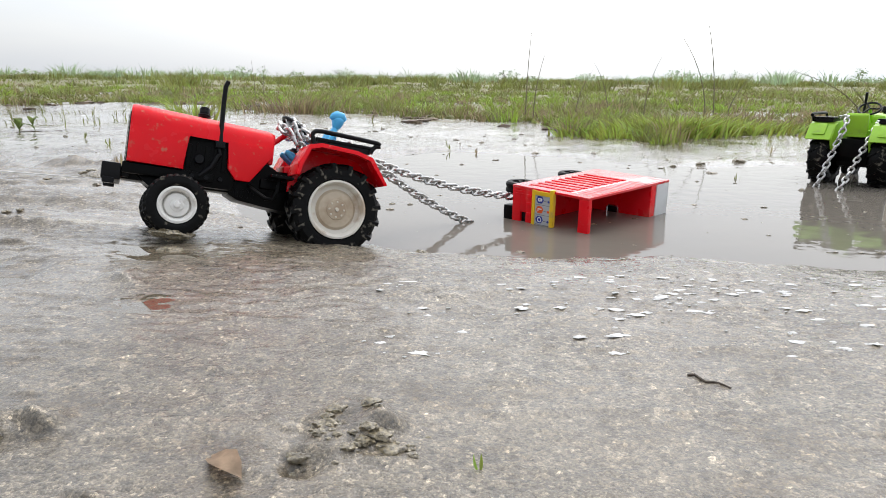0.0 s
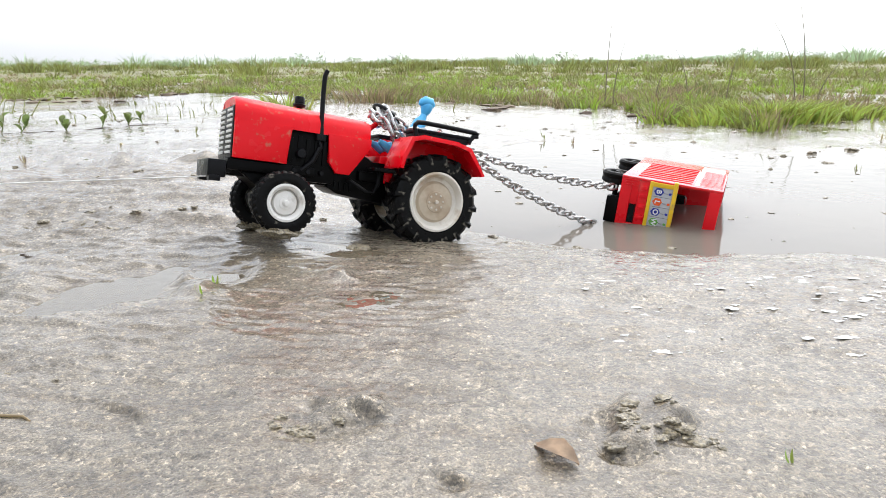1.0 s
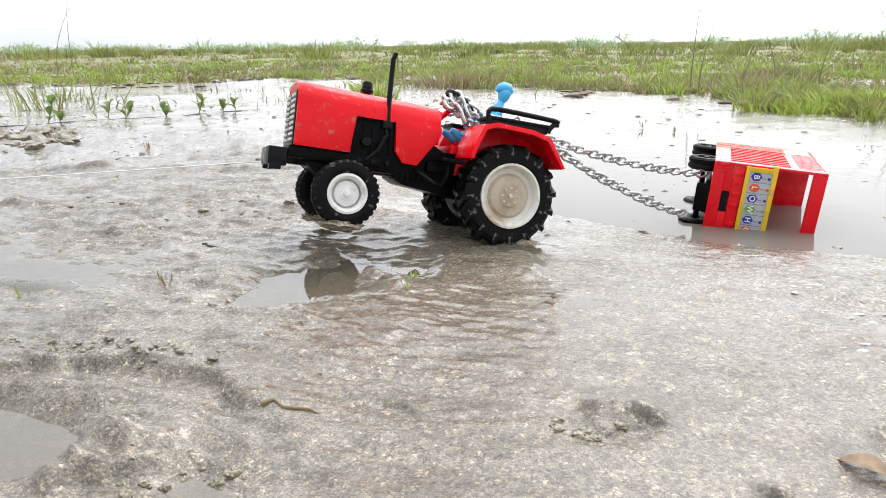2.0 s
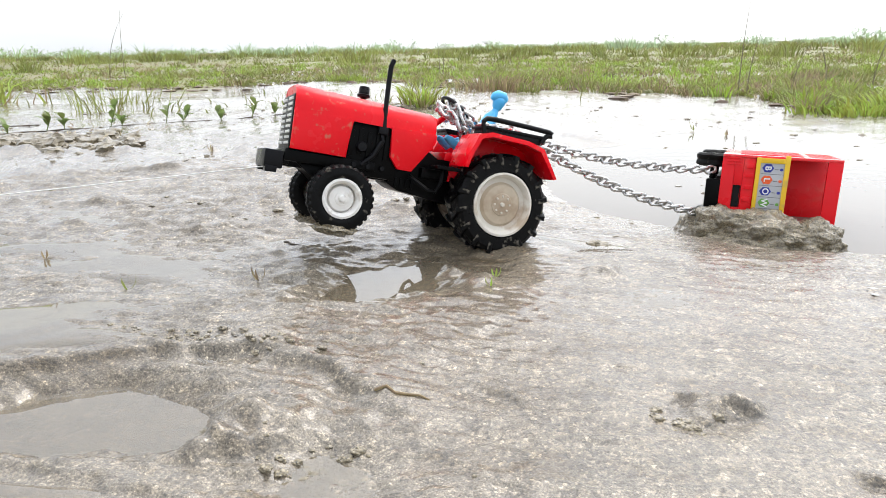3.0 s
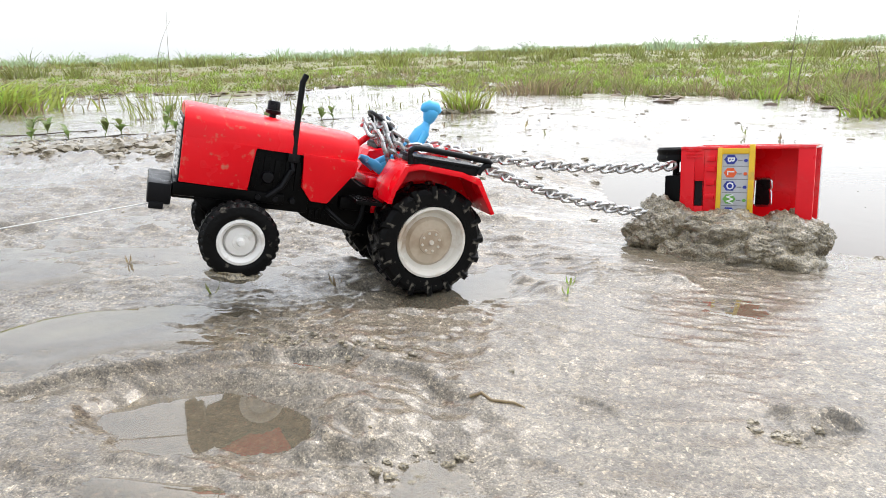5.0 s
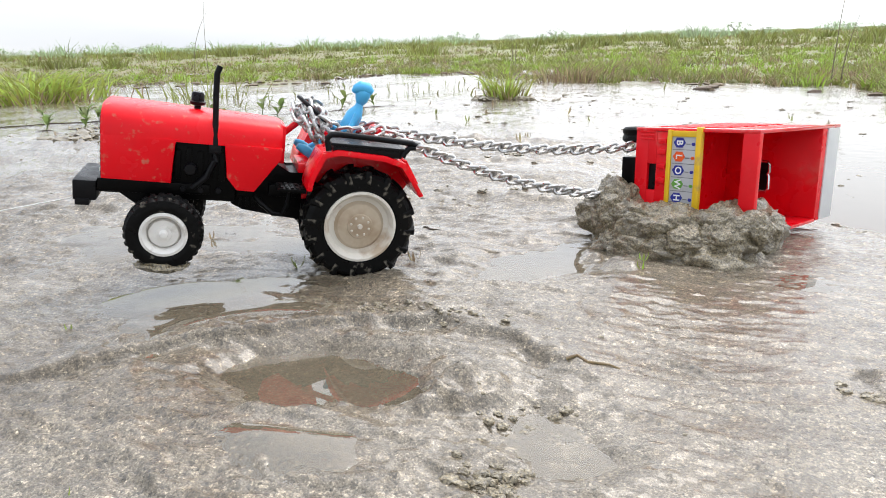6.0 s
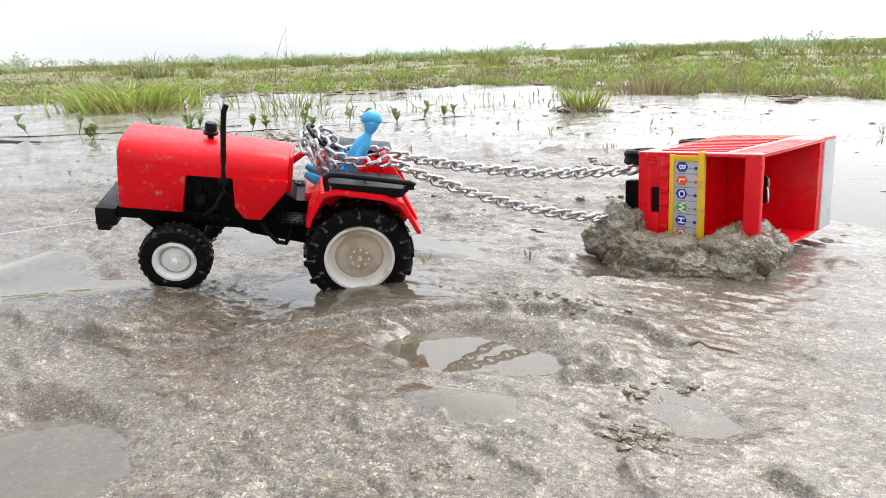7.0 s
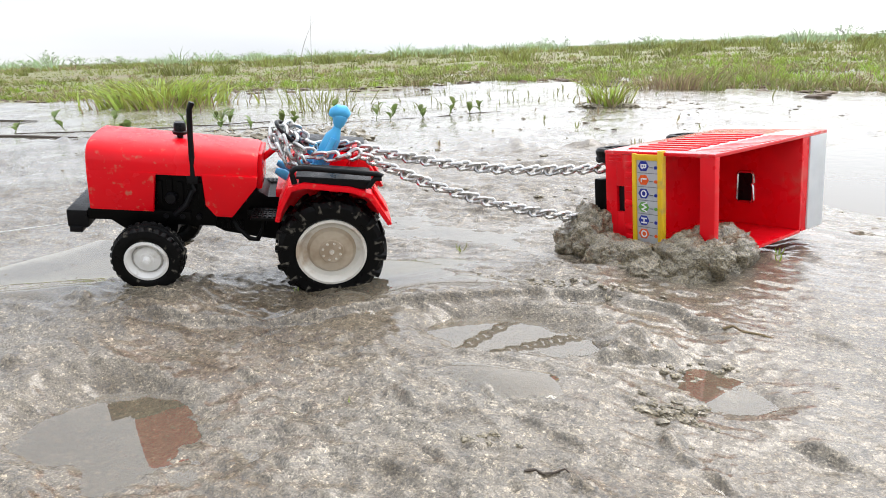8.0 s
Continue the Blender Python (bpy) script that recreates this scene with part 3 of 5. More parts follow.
def build_film():
    """Thin clear water that lies in the low places and lets the higher silt stand out of it."""
    xs, ys = np.arange(-0.66, 0.0, 0.0035), np.arange(-0.06, 0.42, 0.0035)
    X, Y = np.meshgrid(xs, ys, indexing="ij")
    Z = broad_z(X, Y) - 0.0042 + 0.0050 * ease(wash(X, Y) * 1.3)
    for px, py, rx, ry, floor in PUDDLES:
        k = 1 - ease((np.hypot((X - px) / rx, (Y - py) / ry) - 1.2) / 0.5)
        Z = Z * (1 - k) + (floor + 0.0016) * k
    ob = tagged(grid_mesh("water", X, Y, Z, puddle_water), "thin clear film of water on the silt", "water", kind="structure")
    if ob.data.polygons[0].normal.z < 0:
        ob.data.flip_normals()


build_film()


# ---- the toy tractor: its nose points to -x, its rear axle is the origin ----
def wheel(parent, at, r, rim_r, width, rim_mat, lugs, side, tall=2.2):
    """A wheel whose outer face looks to side * y: hub, tyre with lugs, dished rim with nuts."""
    w = part("wheel", lathe(bmesh.new(), [(0, side * (width / 2 - 4.5)), (2.0, side * (width / 2 - 4.5)), (2.4, side * (width / 2 - 6)), (2.4, -side * width / 2), (0, -side * width / 2)], 20), rim_mat, parent, "moulded plastic wheel hub", m=at)
    h = width / 2
    if lugs:
        prof = [(rim_r, -h * 0.86), (rim_r + 1.2, -h), (r - 4, -h), (r - 1.8, -h * 0.8), (r - 1.2, 0), (r - 1.8, h * 0.8), (r - 4, h), (rim_r + 1.2, h), (rim_r, h * 0.86)]
    else:
        prof = [(rim_r, -h * 0.86), (rim_r + 1.2, -h), (r - 4, -h), (r - 1.4, -h * 0.92), (r, -h * 0.66), (r - 0.2, -h * 0.5), (r - 1.3, -h * 0.42), (r - 1.3, -h * 0.2), (r, -h * 0.12), (r, h * 0.12), (r - 1.3, h * 0.2), (r - 1.3, h * 0.42), (r - 0.2, h * 0.5), (r, h * 0.66), (r - 1.4, h * 0.92), (r - 3.0, h), (rim_r + 2.2, h * 1.02), (rim_r + 1.6, h * 0.97), (rim_r, h * 0.86)]
    steps = 56 if lugs else 112
    bm = lathe(bmesh.new(), prof, steps, close=True)
    if not lugs:
        # shallow notches round the shoulders
        for v in bm.verts:
            q = math.hypot(v.co.x, v.co.z)
            if q > 0.001 * (r - 0.6) and abs(v.co.y) > 0.0004 * h:
                if int(round(math.atan2(v.co.z, v.co.x) / (2 * math.pi) * steps)) % 4 == 0:
                    v.co.x, v.co.z = v.co.x * (1 - 0.0011 / q), v.co.z * (1 - 0.0011 / q)
    part("tyre", bm, rubber, w, "ribbed black rubber tyre with mud")
    lug = {}
    for k in range(lugs):
        for half in (-1, 1):
            turn = pose(0, 0, 0, 0, -360 * (k + (0.5 if half > 0 else 0)) / lugs)
            if half in lug:
                again(lug[half], w, turn)
                continue
            bm = bmesh.new()
            lag = -0.55 * 2 * math.pi / lugs
            # a bar that runs slanting over the tread and down the side wall
            ring = [(half * 0.3, 0.0, r - 2.2, r - 2.2 + tall, 0.042), (half * h * 0.5, lag * 0.5, r - 2.4, r - 2.2 + tall, 0.046), (half * h * 0.97, lag, r - 4.6, r - 2.6 + tall, 0.055), (half * h * 1.03, lag * 1.12, r - 7.0, r - 3.6, 0.055)]
            rows = [[bm.verts.new(mm(rr * math.cos(a + da * 29 / r), yy, rr * math.sin(a + da * 29 / r))) for rr, da in ((lo, -wd), (hi, -wd * 0.8), (hi, wd * 0.8), (lo, wd))] for yy, a, lo, hi, wd in ring]
            for p, q in zip(rows, rows[1:]):
                for i in range(4):
                    bm.faces.new((p[i], p[(i + 1) % 4], q[(i + 1) % 4], q[i]))
            bm.faces.new(rows[0][::-1])
            bm.faces.new(rows[-1])
            bmesh.ops.recalc_face_normals(bm, faces=bm.faces[:])
            lug[half] = part("lug", bm, rubber, w, smooth=False, m=turn)
    s, R = side, rim_r
    prof = [(R + 0.3, h * 0.80 * s), (R + 0.2, (h + 0.1) * s), (R - 1.0, (h + 0.3) * s), (R - 2.2, (h - 0.8) * s), (R - 2.9, (h - 3.8) * s), (R * 0.74, (h - 4.4) * s), (R * 0.70, (h - 4.2) * s)]
    rim = part("rim", lathe(bmesh.new(), prof, 44), rim_mat, w, "dished pale plastic rim")
    prof = [(R * 0.72, (h - 4.5) * s), (R * 0.66, (h - 3.4) * s), (R * 0.62, (h - 2.4) * s), (R * 0.36, (h - 1.9) * s), (R * 0.34, (h - 1.4) * s), (0, (h - 1.3) * s)]
    part("rim_disc", lathe(bmesh.new(), prof, 44), tan_disc if R > 13 else rim_mat, w, "mud-stained wheel disc")
    nut = None
    for k in range(8 if R > 13 else 0):
        a = 2 * math.pi * k / 8
        mtx = pose(0.001 * R * 0.26 * math.cos(a), 0.001 * (h - 1.3) * s, 0.001 * R * 0.26 * math.sin(a))
        if nut is None:
            nut = part("nut", lathe(bmesh.new(), [(0, 0.6 * s), (0.6, 0.5 * s), (0.8, -0.4 * s)], 6), rim_mat, rim, m=mtx)
        else:
            again(nut, rim, mtx)
    part("hub_cap", lathe(bmesh.new(), [(0, (h + (0.2 if R > 13 else 1.6)) * s), (R * (0.06 if R > 13 else 0.14), (h + (0.1 if R > 13 else 1.3)) * s), (R * (0.08 if R > 13 else 0.22), (h - 1.9) * s)], 16), rim_mat, rim)
    return w


def hood_mesh():
    bm = bmesh.new()
    # the arched top, lofted from nose to dash
    stations = [(-119.0, 20.6, 32.5, 46.2), (-117.6, 21.4, 32.5, 47.0), (-100, 21.3, 32.2, 46.6), (-80, 20.6, 32, 46.0), (-60, 19.6, 32, 45.6), (-41, 18.4, 31.5, 45.0), (-39, 17.6, 31.5, 44.2)]
    rows = []
    for x, w, zb, zt in stations:
        row = []
        for k in range(17):
            a = math.pi * k / 16
            cx, cz = math.cos(a), math.sin(a)
            row.append(bm.verts.new(mm(x, -w * math.copysign(abs(cx) ** 0.55, cx), zb + (zt - zb) * abs(cz) ** 0.62)))
        rows.append(row)
    for p, q in zip(rows, rows[1:]):
        for k in range(16):
            bm.faces.new((p[k], q[k], q[k + 1], p[k + 1]))
    bm.faces.new(rows[0][::-1])
    bm.faces.new(rows[-1])
    for s in (-1, 1):
        prism(bm, [(-119, 12.6), (-89.2, 12.3), (-88.2, 31.6), (-86.0, 33.2), (-119, 33.2)], s * 21.4, s * 19.2, 0.5)
        prism(bm, [(-66.6, 33.0), (-65.2, 31.4), (-64.6, 16.8), (-59.6, 10.6), (-51.3, 10.4), (-39.2, 27.5), (-38.8, 33.0)], s * 20.2, s * 17.0, 0.5)
    return bm


def build_tractor(m, paint, label, group=""):
    tr = thing("toy_tractor", m, label, "toy tractor", group)
    part("hood", hood_mesh(), paint, tr, "muddy moulded plastic hood")
    bm = bmesh.new()
    slab(bm, (-119.6, -18.6, 12.5), (-117.5, 18.6, 41), 0.5)
    g = part("grille", bm, black, tr, "black grille")
    bar = None
    for s in (-1, 1):
        for k in range(9):
            mtx = pose(-0.1198, s * 0.0105, 0.0155 + 0.0029 * k)
            if bar is None:
                bar = part("grille_bar", slab(bmesh.new(), (-0.5, -6.2, -0.75), (0.5, 6.2, 0.75), 0.2), white_rim, g, "pale grille bar", m=mtx)
            else:
                again(bar, g, mtx)
    # chassis, engine and gearbox
    bm = bmesh.new()
    slab(bm, (-121, -9, 3), (-6, 9, 12.5), 0.8)
    slab(bm, (-121, -19, 6), (-84, 19, 12.2), 0.8)
    prism(bm, [(-117, 8), (-78, 8), (-80, -2), (-86, -7), (-97, -7), (-104, 0)], -15, 15, 0.8)
    part("chassis", bm, black_matte, tr, "black plastic chassis")
    bm = bmesh.new()
    slab(bm, (-91, -17.5, 4), (-60, 17.5, 33), 0.8)
    eng = part("engine", bm, black_matte, tr, "black ribbed engine block")
    rib = None
    for k in range(5):
        mtx = pose(0.001 * (-86.7 + 5 * k), 0, 0.0015 * (k % 2))
        if rib is None:
            rib = part("engine_rib", slab(bmesh.new(), (-1.3, -18.4, 14), (1.3, 18.4, 28), 0.3), black_matte, eng, m=mtx)
        else:
            again(rib, eng, mtx)
    part("sump", slab(bmesh.new(), (-86, -19.0, 7), (-72, 19.0, 12), 0.6), black_matte, eng)
    part("hose", tube(bmesh.new(), [(-80, -18.2, 10), (-74, -19.5, 16), (-70, -19.0, 24), (-70.5, -17.6, 31)], 1.5), black, eng, "black fuel hose")
    part("oil_filter", lathe_at(bmesh.new(), (-81, -19.2, 19.5), [(0, -2.4), (2.4, -2.2), (2.9, -1.2), (2.9, 2.0)], 16), black, eng, "round black oil filter")
    bolt = None
    for x in (-84, -76, -68):
        mtx = pose(0.001 * x, -0.0184, 0.0095)
        if bolt is None:
            bolt = part("bolt", lathe(bmesh.new(), [(0, -1.4), (1.3, -1.4), (1.5, 0.6)], 8), black, eng, m=mtx)
        else:
            again(bolt, eng, mtx)
    bm = bmesh.new()
    prism(bm, [(-62, 22), (-62, 2), (-56, -1), (-40, -3), (-14, -6), (8, -8), (12, 2), (12, 20), (-16, 22), (-34, 19), (-40, 24)], -12.5, 12.5, 1.0)
    slab(bm, (-44, -17, 8), (-28, 17, 14), 0.8)
    for k in range(4):
        slab(bm, (-58 + 3.2 * k, -13.6, 1.0), (-56.4 + 3.2 * k, 13.6, 6.0), 0.2)
    tube(bm, [(-46, -13, 17), (-45, -16, 21), (-43, -16.5, 26)], 1.1)
    slab(bm, (-44.6, -18, 25), (-41, -14.6, 27.2), 0.4)
    part("gearbox", bm, black_matte, tr, "black gearbox housing")
    for s in (-1, 1):
        bm = bmesh.new()
        slab(bm, (-41, s * 25 - 8, 14.2), (-27.5, s * 25 + 6, 16.0), 0.4)
        for i in range(5):
            for j in range(4):
                slab(bm, (-40 + 2.5 * i, s * 25 - 6.8 + 3 * j, 15.8), (-38.4 + 2.5 * i, s * 25 - 5 + 3 * j, 16.6), 0)
        tube(bm, [(-51, s * 17, 8), (-48, s * 22, 5.5), (-42, s * 26, 1.5), (-38, s * 27, 1.6), (-35.5, s * 27, 7), (-34.5, s * 26, 14.4)], 1.3)
        part("footstep", bm, black_matte, tr, "black chequered footstep")
    bm = bmesh.new()
    slab(bm, (-131, -19.5, 1.2), (-121.2, 19.5, 10.8), 1.0)
    slab(bm, (-130, -20.3, -1.0), (-124, -13, 2.2), 0.5)
    slab(bm, (-130, 13, -1.0), (-124, 20.3, 2.2), 0.5)
    slab(bm, (-122, -12, 4), (-117, 12, 10), 0.5)
    part("bumper", bm, black, tr, "black front weight bumper")
    bm = bmesh.new()
    tube(bm, [(-91, -28, -9.2), (-91, 28, -9.2)], 2.6, 12)
    prism(bm, [(-97, 4), (-84, 4), (-86, -11), (-95, -11)], -20, -11, 0.8)
    prism(bm, [(-97, 4), (-84, 4), (-86, -11), (-95, -11)], 11, 20, 0.8)
    prism(bm, [(-98, 6), (-82, 6), (-88, -12), (-94, -12)], -11, 11, 0.8)
    part("front_axle", bm, black_matte, tr, "black front axle beam")
    bm = bmesh.new()
    tube(bm, [(0, -26, 0), (0, 26, 0)], 5.0, 16)
    slab(bm, (-8, -14, -8), (10, 14, 20), 1.2)
    part("rear_axle", bm, black_matte, tr, "black rear axle housing")
    # exhaust stack and air cleaner
    bm = bmesh.new()
    tube(bm, [(-70, -19.6, 29), (-70.2, -19.2, 34), (-70.4, -18.4, 40), (-70.7, -18.2, 55), (-70.6, -18.0, 65), (-69.4, -17.8, 68.6)], 1.4, 12)
    slab(bm, (-73, -20.8, 28), (-67.5, -17, 32), 0.6)
    part("exhaust_pipe", bm, black, tr, "black upright exhaust pipe")
    bm = bmesh.new()
    lathe_up(bm, (-79, 0, 45.5), [(1.6, 0), (1.6, 1.8), (3.6, 2.4), (3.8, 3.8), (3.1, 4.2), (3.0, 7.6), (2.4, 8.4), (0, 8.5)], 18)
    part("air_cleaner", bm, black, tr, "black air cleaner cap")
    # fenders with the black tray seats and hand rails on them
    for s in (-1, 1):
        out = [(-28.5, 17.6), (-27.4, 24.5), (-22.6, 36.0), (-15, 38.4), (8, 37.4), (18.4, 34.6), (29.6, 19.0), (27.4, 18.2), (16.8, 32.8), (7.6, 35.2), (-14.6, 36.2), (-21, 34.2), (-25.4, 23.8), (-26.2, 17.4)]
        bm = prism(bmesh.new(), out, s * 41.5, s * 17.5, 0.35)
        prism(bm, [(-28, 8), (-27.4, 24.5), (-22.6, 36.0), (-15, 38.2), (8, 37.2), (18.2, 34.4), (27, 20), (20, 8), (-4, 12)], s * 18.6, s * 16.6, 0.35)
        prism(bm, [(-27.2, 24.9), (-22.6, 36.2), (-20.4, 37.2), (-25.0, 25.3)], s * 39.5, s * 22, 0.3)
        prism(bm, [(19.0, 34.6), (26.6, 23.6), (27.6, 24.2), (20.0, 35.4)], s * 36, s * 24, 0.2)
        f = part("fender", bm, paint, tr, "plastic mudguard over the rear wheel")
        bm = bmesh.new()
        slab(bm, (-17.5, s * 30 - 9.5, 36.4), (16.5, s * 30 + 9.5, 40.2), 0.7)
        slab(bm, (-18.8, s * 30 - 10.5, 40.0), (17.8, s * 30 + 10.5, 41.6), 0.5)
        part("fender_seat", bm, black, f, "black fender seat box")
        if s > 0:
            continue
        bm = bmesh.new()
        y = s * 39.5
        tube(bm, [(-19.5, y, 37.6), (-20.6, y, 41.5), (-20.8, y, 43.4), (-19.2, y, 45.2), (-15, y, 45.6), (4, y, 45.2), (20.5, y, 44.6), (22.6, y, 43.8), (22.3, y, 42.6), (19.4, y, 42.2), (17.4, y, 39.6), (16.6, y, 37.4)], 1.45, 10)
        part("hand_rail", bm, black, f, "black tubular hand rail")
    # driving seat, steering wheel
    bm = bmesh.new()
    slab(bm, (-9, -9.5, 22), (9, 9.5, 29), 2.0)
    prism(bm, [(5.5, 26), (9.5, 26), (13, 44), (11.6, 46.5), (9.6, 45)], -10, 10, 0.9)
    slab(bm, (-30, -13, 20), (-7, 13, 25), 1.0)
    part("driver_seat", bm, paint, tr, "moulded plastic seat with a low back")
    bm = bmesh.new()
    slab(bm, (-40, -12, 24), (-37, 12, 43), 0.8)
    tube(bm, [(-38, 0, 37), (-23, 0, 51)], 1.6, 10)
    part("steering_column", bm, paint, tr)
    bm = bmesh.new()
    cx, cz, rr = -22.5, 51.0, 10.2
    ux, uz = 0.80, -0.60
    tube(bm, [(cx + rr * math.cos(a) * ux, rr * math.sin(a), cz + rr * math.cos(a) * uz) for a in [2 * math.pi * k / 28 for k in range(28)]], 1.1, 8, closed=True)
    for a in (math.pi / 2, math.pi * 7 / 6, math.pi * 11 / 6):
        tube(bm, [(cx, 0, cz), (cx + rr * math.cos(a) * ux, rr * math.sin(a), cz + rr * math.cos(a) * uz)], 0.9, 6)
    part("steering_wheel", bm, black, tr, "black steering wheel")
    rear = [wheel(tr, pose(0, s * 0.0280, 0), 29.0, 18.0, 19.0, cream, 16, s) for s in (-1, 1)]
    front = [wheel(tr, pose(-0.0912, s * 0.0285, -0.0092), 17.5, 10.3, 13.0, white_rim, 0, s) for s in (-1, 1)]
    return tr, rear, front


def lathe_at(bm, at, profile, steps):
    b2 = lathe(bmesh.new(), profile, steps)
    me = bpy.data.meshes.new("turned")
    b2.to_mesh(me)
    b2.free()
    me.transform(Matrix.Translation(mm(*at)))
    bm.from_mesh(me)
    bpy.data.meshes.remove(me)
    return bm


def lathe_up(bm, at, profile, steps):
    b2 = lathe(bmesh.new(), profile, steps)
    me = bpy.data.meshes.new("turned")
    b2.to_mesh(me)
    b2.free()
    me.transform(Matrix.Translation(mm(*at)) @ pose(0, 0, 0, 90))
    bm.from_mesh(me)
    bpy.data.meshes.remove(me)
    return bm


def blob(bm, c, r, seed, rough=0.25, squash=(1, 1, 1), sub=3, freq=2.2):
    """An uneven lump (mm)."""
    q = bmesh.ops.create_icosphere(bm, subdivisions=sub, radius=1)
    for v in q["verts"]:
        d = v.co.normalized()
        k = 1 + rough * (noise.noise(d * freq + Vector((seed * 7.1, seed * 3.3, 0))) + 0.5 * noise.noise(d * freq * 2.7 + Vector((0, seed * 5.7, 1))) + 0.32 * noise.noise(d * freq * 7 + Vector((seed, 2, 1))) + 0.16 * noise.noise(d * freq * 17 + Vector((3, seed, 1))))
        v.co = mm(c[0] + d.x * r * k * squash[0], c[1] + d.y * r * k * squash[1], c[2] + d.z * r * k * squash[2])
    return bm


def limb(bm, pts, radii, sides=10):
    n = len(pts)
    return tube(bm, pts, 1.0, sides, taper=lambda u: float(np.interp(u * (n - 1), range(n), radii)))


tractor, rear_wheels, front_wheels = build_tractor(pose(0, 0, 0), red, "red plastic toy tractor with muddy black tyres")

# mud caked under the front wheels
for w, sd in zip(front_wheels, (3, 9)):
    bm = blob(bmesh.new(), (-1, -0.5 if sd == 3 else 0.5, -16.4), 8.4, sd, 0.35, (1.35, 0.90, 0.42), 3, 2.6)
    part("mud_cake", bm, clod_mud, w, "cake of mud under the tyre")


# ---- the doll at the wheel ----
def build_doll():
    bm = bmesh.new()
    limb(bm, [(-9, 0, 27), (-7.5, 0, 33), (-4.0, 0, 42), (-1.2, 0, 49), (0.4, 0, 52.6), (1.0, 0, 55)], [4.4, 4.4, 4.8, 4.3, 2.6, 1.9], 14)
    limb(bm, [(0.9, 0, 54.0), (1.5, 0, 56.2), (2.0, 0, 59.0), (2.3, 0, 61.2), (2.4, 0, 62.0)], [1.6, 3.0, 3.9, 4.1, 3.6], 16)
    limb(bm, [(-3.6, 0, 60.8), (-2.2, 0, 61.8), (0.6, 0, 62.9), (4.2, 0, 62.6), (6.6, 0, 61.0)], [0.7, 2.6, 3.9, 3.9, 2.2], 14)
    for s in (-1, 1):
        limb(bm, [(-0.6, s * 5.2, 49.5), (-4, s * 6.8, 42), (-9, s * 6.4, 39.6), (-15, s * 5.0, 43)], [2.0, 1.9, 1.7, 1.5])
        limb(bm, [(-7, s * 3.2, 29), (-11, s * 5.5, 33), (-17, s * 6.2, 31), (-24, s * 6.2, 27)], [3.2, 3.0, 2.7, 2.2])
        limb(bm, [(-22, s * 6.4, 26.5), (-27, s * 6.8, 29.5), (-30.5, s * 7.0, 31)], [2.6, 2.6, 1.5])
    d = part("toy_driver", bm, blue)
    return tagged(d, "plain blue plastic doll seated at the tractor's wheel", "toy figure")


doll = build_doll()


# ---- chains ----
def link_mesh(length=9.8, width=6.6, wire=1.0):
    bm = bmesh.new()
    a, b = length / 2 - width / 2, width / 2 - wire
    pts = []
    for k in range(20):
        t = 2 * math.pi * k / 20
        pts.append((math.copysign(a, math.cos(t)) * (1 if abs(math.cos(t)) > 1e-6 else 0) + b * math.cos(t), b * math.sin(t), 0))
    tube(bm, pts, wire, 7, closed=True)
    return bm


LINK = part("link", link_mesh(), steel)
PITCH = 0.0061


def link_pose(p, d, k):
    """A link at p along d, each turned a quarter against the one before."""
    d = d.normalized()
    s = d.cross(Vector((0, 0, 1)))
    s = s.normalized() if s.length > 1e-5 else Vector((0, 1, 0))
    u = s.cross(d)
    a = radians(38 + 84 * (k % 2) + 14 * math.sin(k * 2.3))
    d = (d + 0.26 * u).normalized()
    y = math.cos(a) * s + math.sin(a) * s.cross(d)
    z = d.cross(y)
    return Matrix.Translation(p) @ Matrix((d, y, z)).transposed().to_4x4()


def along(curve, count):
    """Places and directions at even steps on a polyline of Vectors."""
    seg = [(b - a).length for a, b in zip(curve, curve[1:])]
    total, out = sum(seg), []
    for k in range(count):
        s = total * (k + 0.5) / count
        i = 0
        while i < len(seg) - 1 and s > seg[i]:
            s -= seg[i]
            i += 1
        out.append((curve[i].lerp(curve[i + 1], min(1, s / max(seg[i], 1e-9))), curve[i + 1] - curve[i]))
    return out, total


def smooth_curve(pts, n=8):
    v = [Vector(p) for p in pts]
    v = [2 * v[0] - v[1]] + v + [2 * v[-1] - v[-2]]
    out = []
    for i in range(1, len(v) - 2):
        for k in range(n):
            t = k / n
            out.append(0.5 * ((2 * v[i]) + (v[i + 1] - v[i - 1]) * t + (2 * v[i - 1] - 5 * v[i] + 4 * v[i + 1] - v[i + 2]) * t * t + (3 * v[i] - 3 * v[i + 1] + v[i + 2] - v[i - 1]) * t ** 3))
    return out + [v[-2]]


def lay_chain(parent, pts):
    curve = [p * 0.001 for p in smooth_curve(pts)]
    _, total = along(curve, 1)
    for k, (p, d) in enumerate(along(curve, max(2, round(total / PITCH)))[0]):
        again(LINK, parent, link_pose(p, d, k))


bundle = thing("chain", pose(0, 0, 0), "steel chain looped round the steering wheel and driver", "chain")
lay_chain(bundle, [(-14, -12, 30), (-19, -13, 35), (-24, -13, 41), (-30, -10, 47), (-33, -2, 51), (-30, 6, 51), (-24, 9, 47), (-20, 4, 50), (-22, -6, 52), (-18, -11, 47), (-12, -9, 44), (-4, -10, 43.5), (5, -11, 44), (13, -9, 46)])
lay_chain(bundle, [(-12, -12, 34), (-17, -13.5, 41), (-23, -12.5, 47), (-27, -6, 54), (-23, 2, 55), (-17, 6, 49), (-12, 5, 45), (-4, 7.5, 44), (5, 8, 44.5), (13, 6, 46)])
lay_chain(bundle, [(-14, -14, 31), (-21, -14.5, 38), (-27, -12, 45), (-30, -4, 48)])


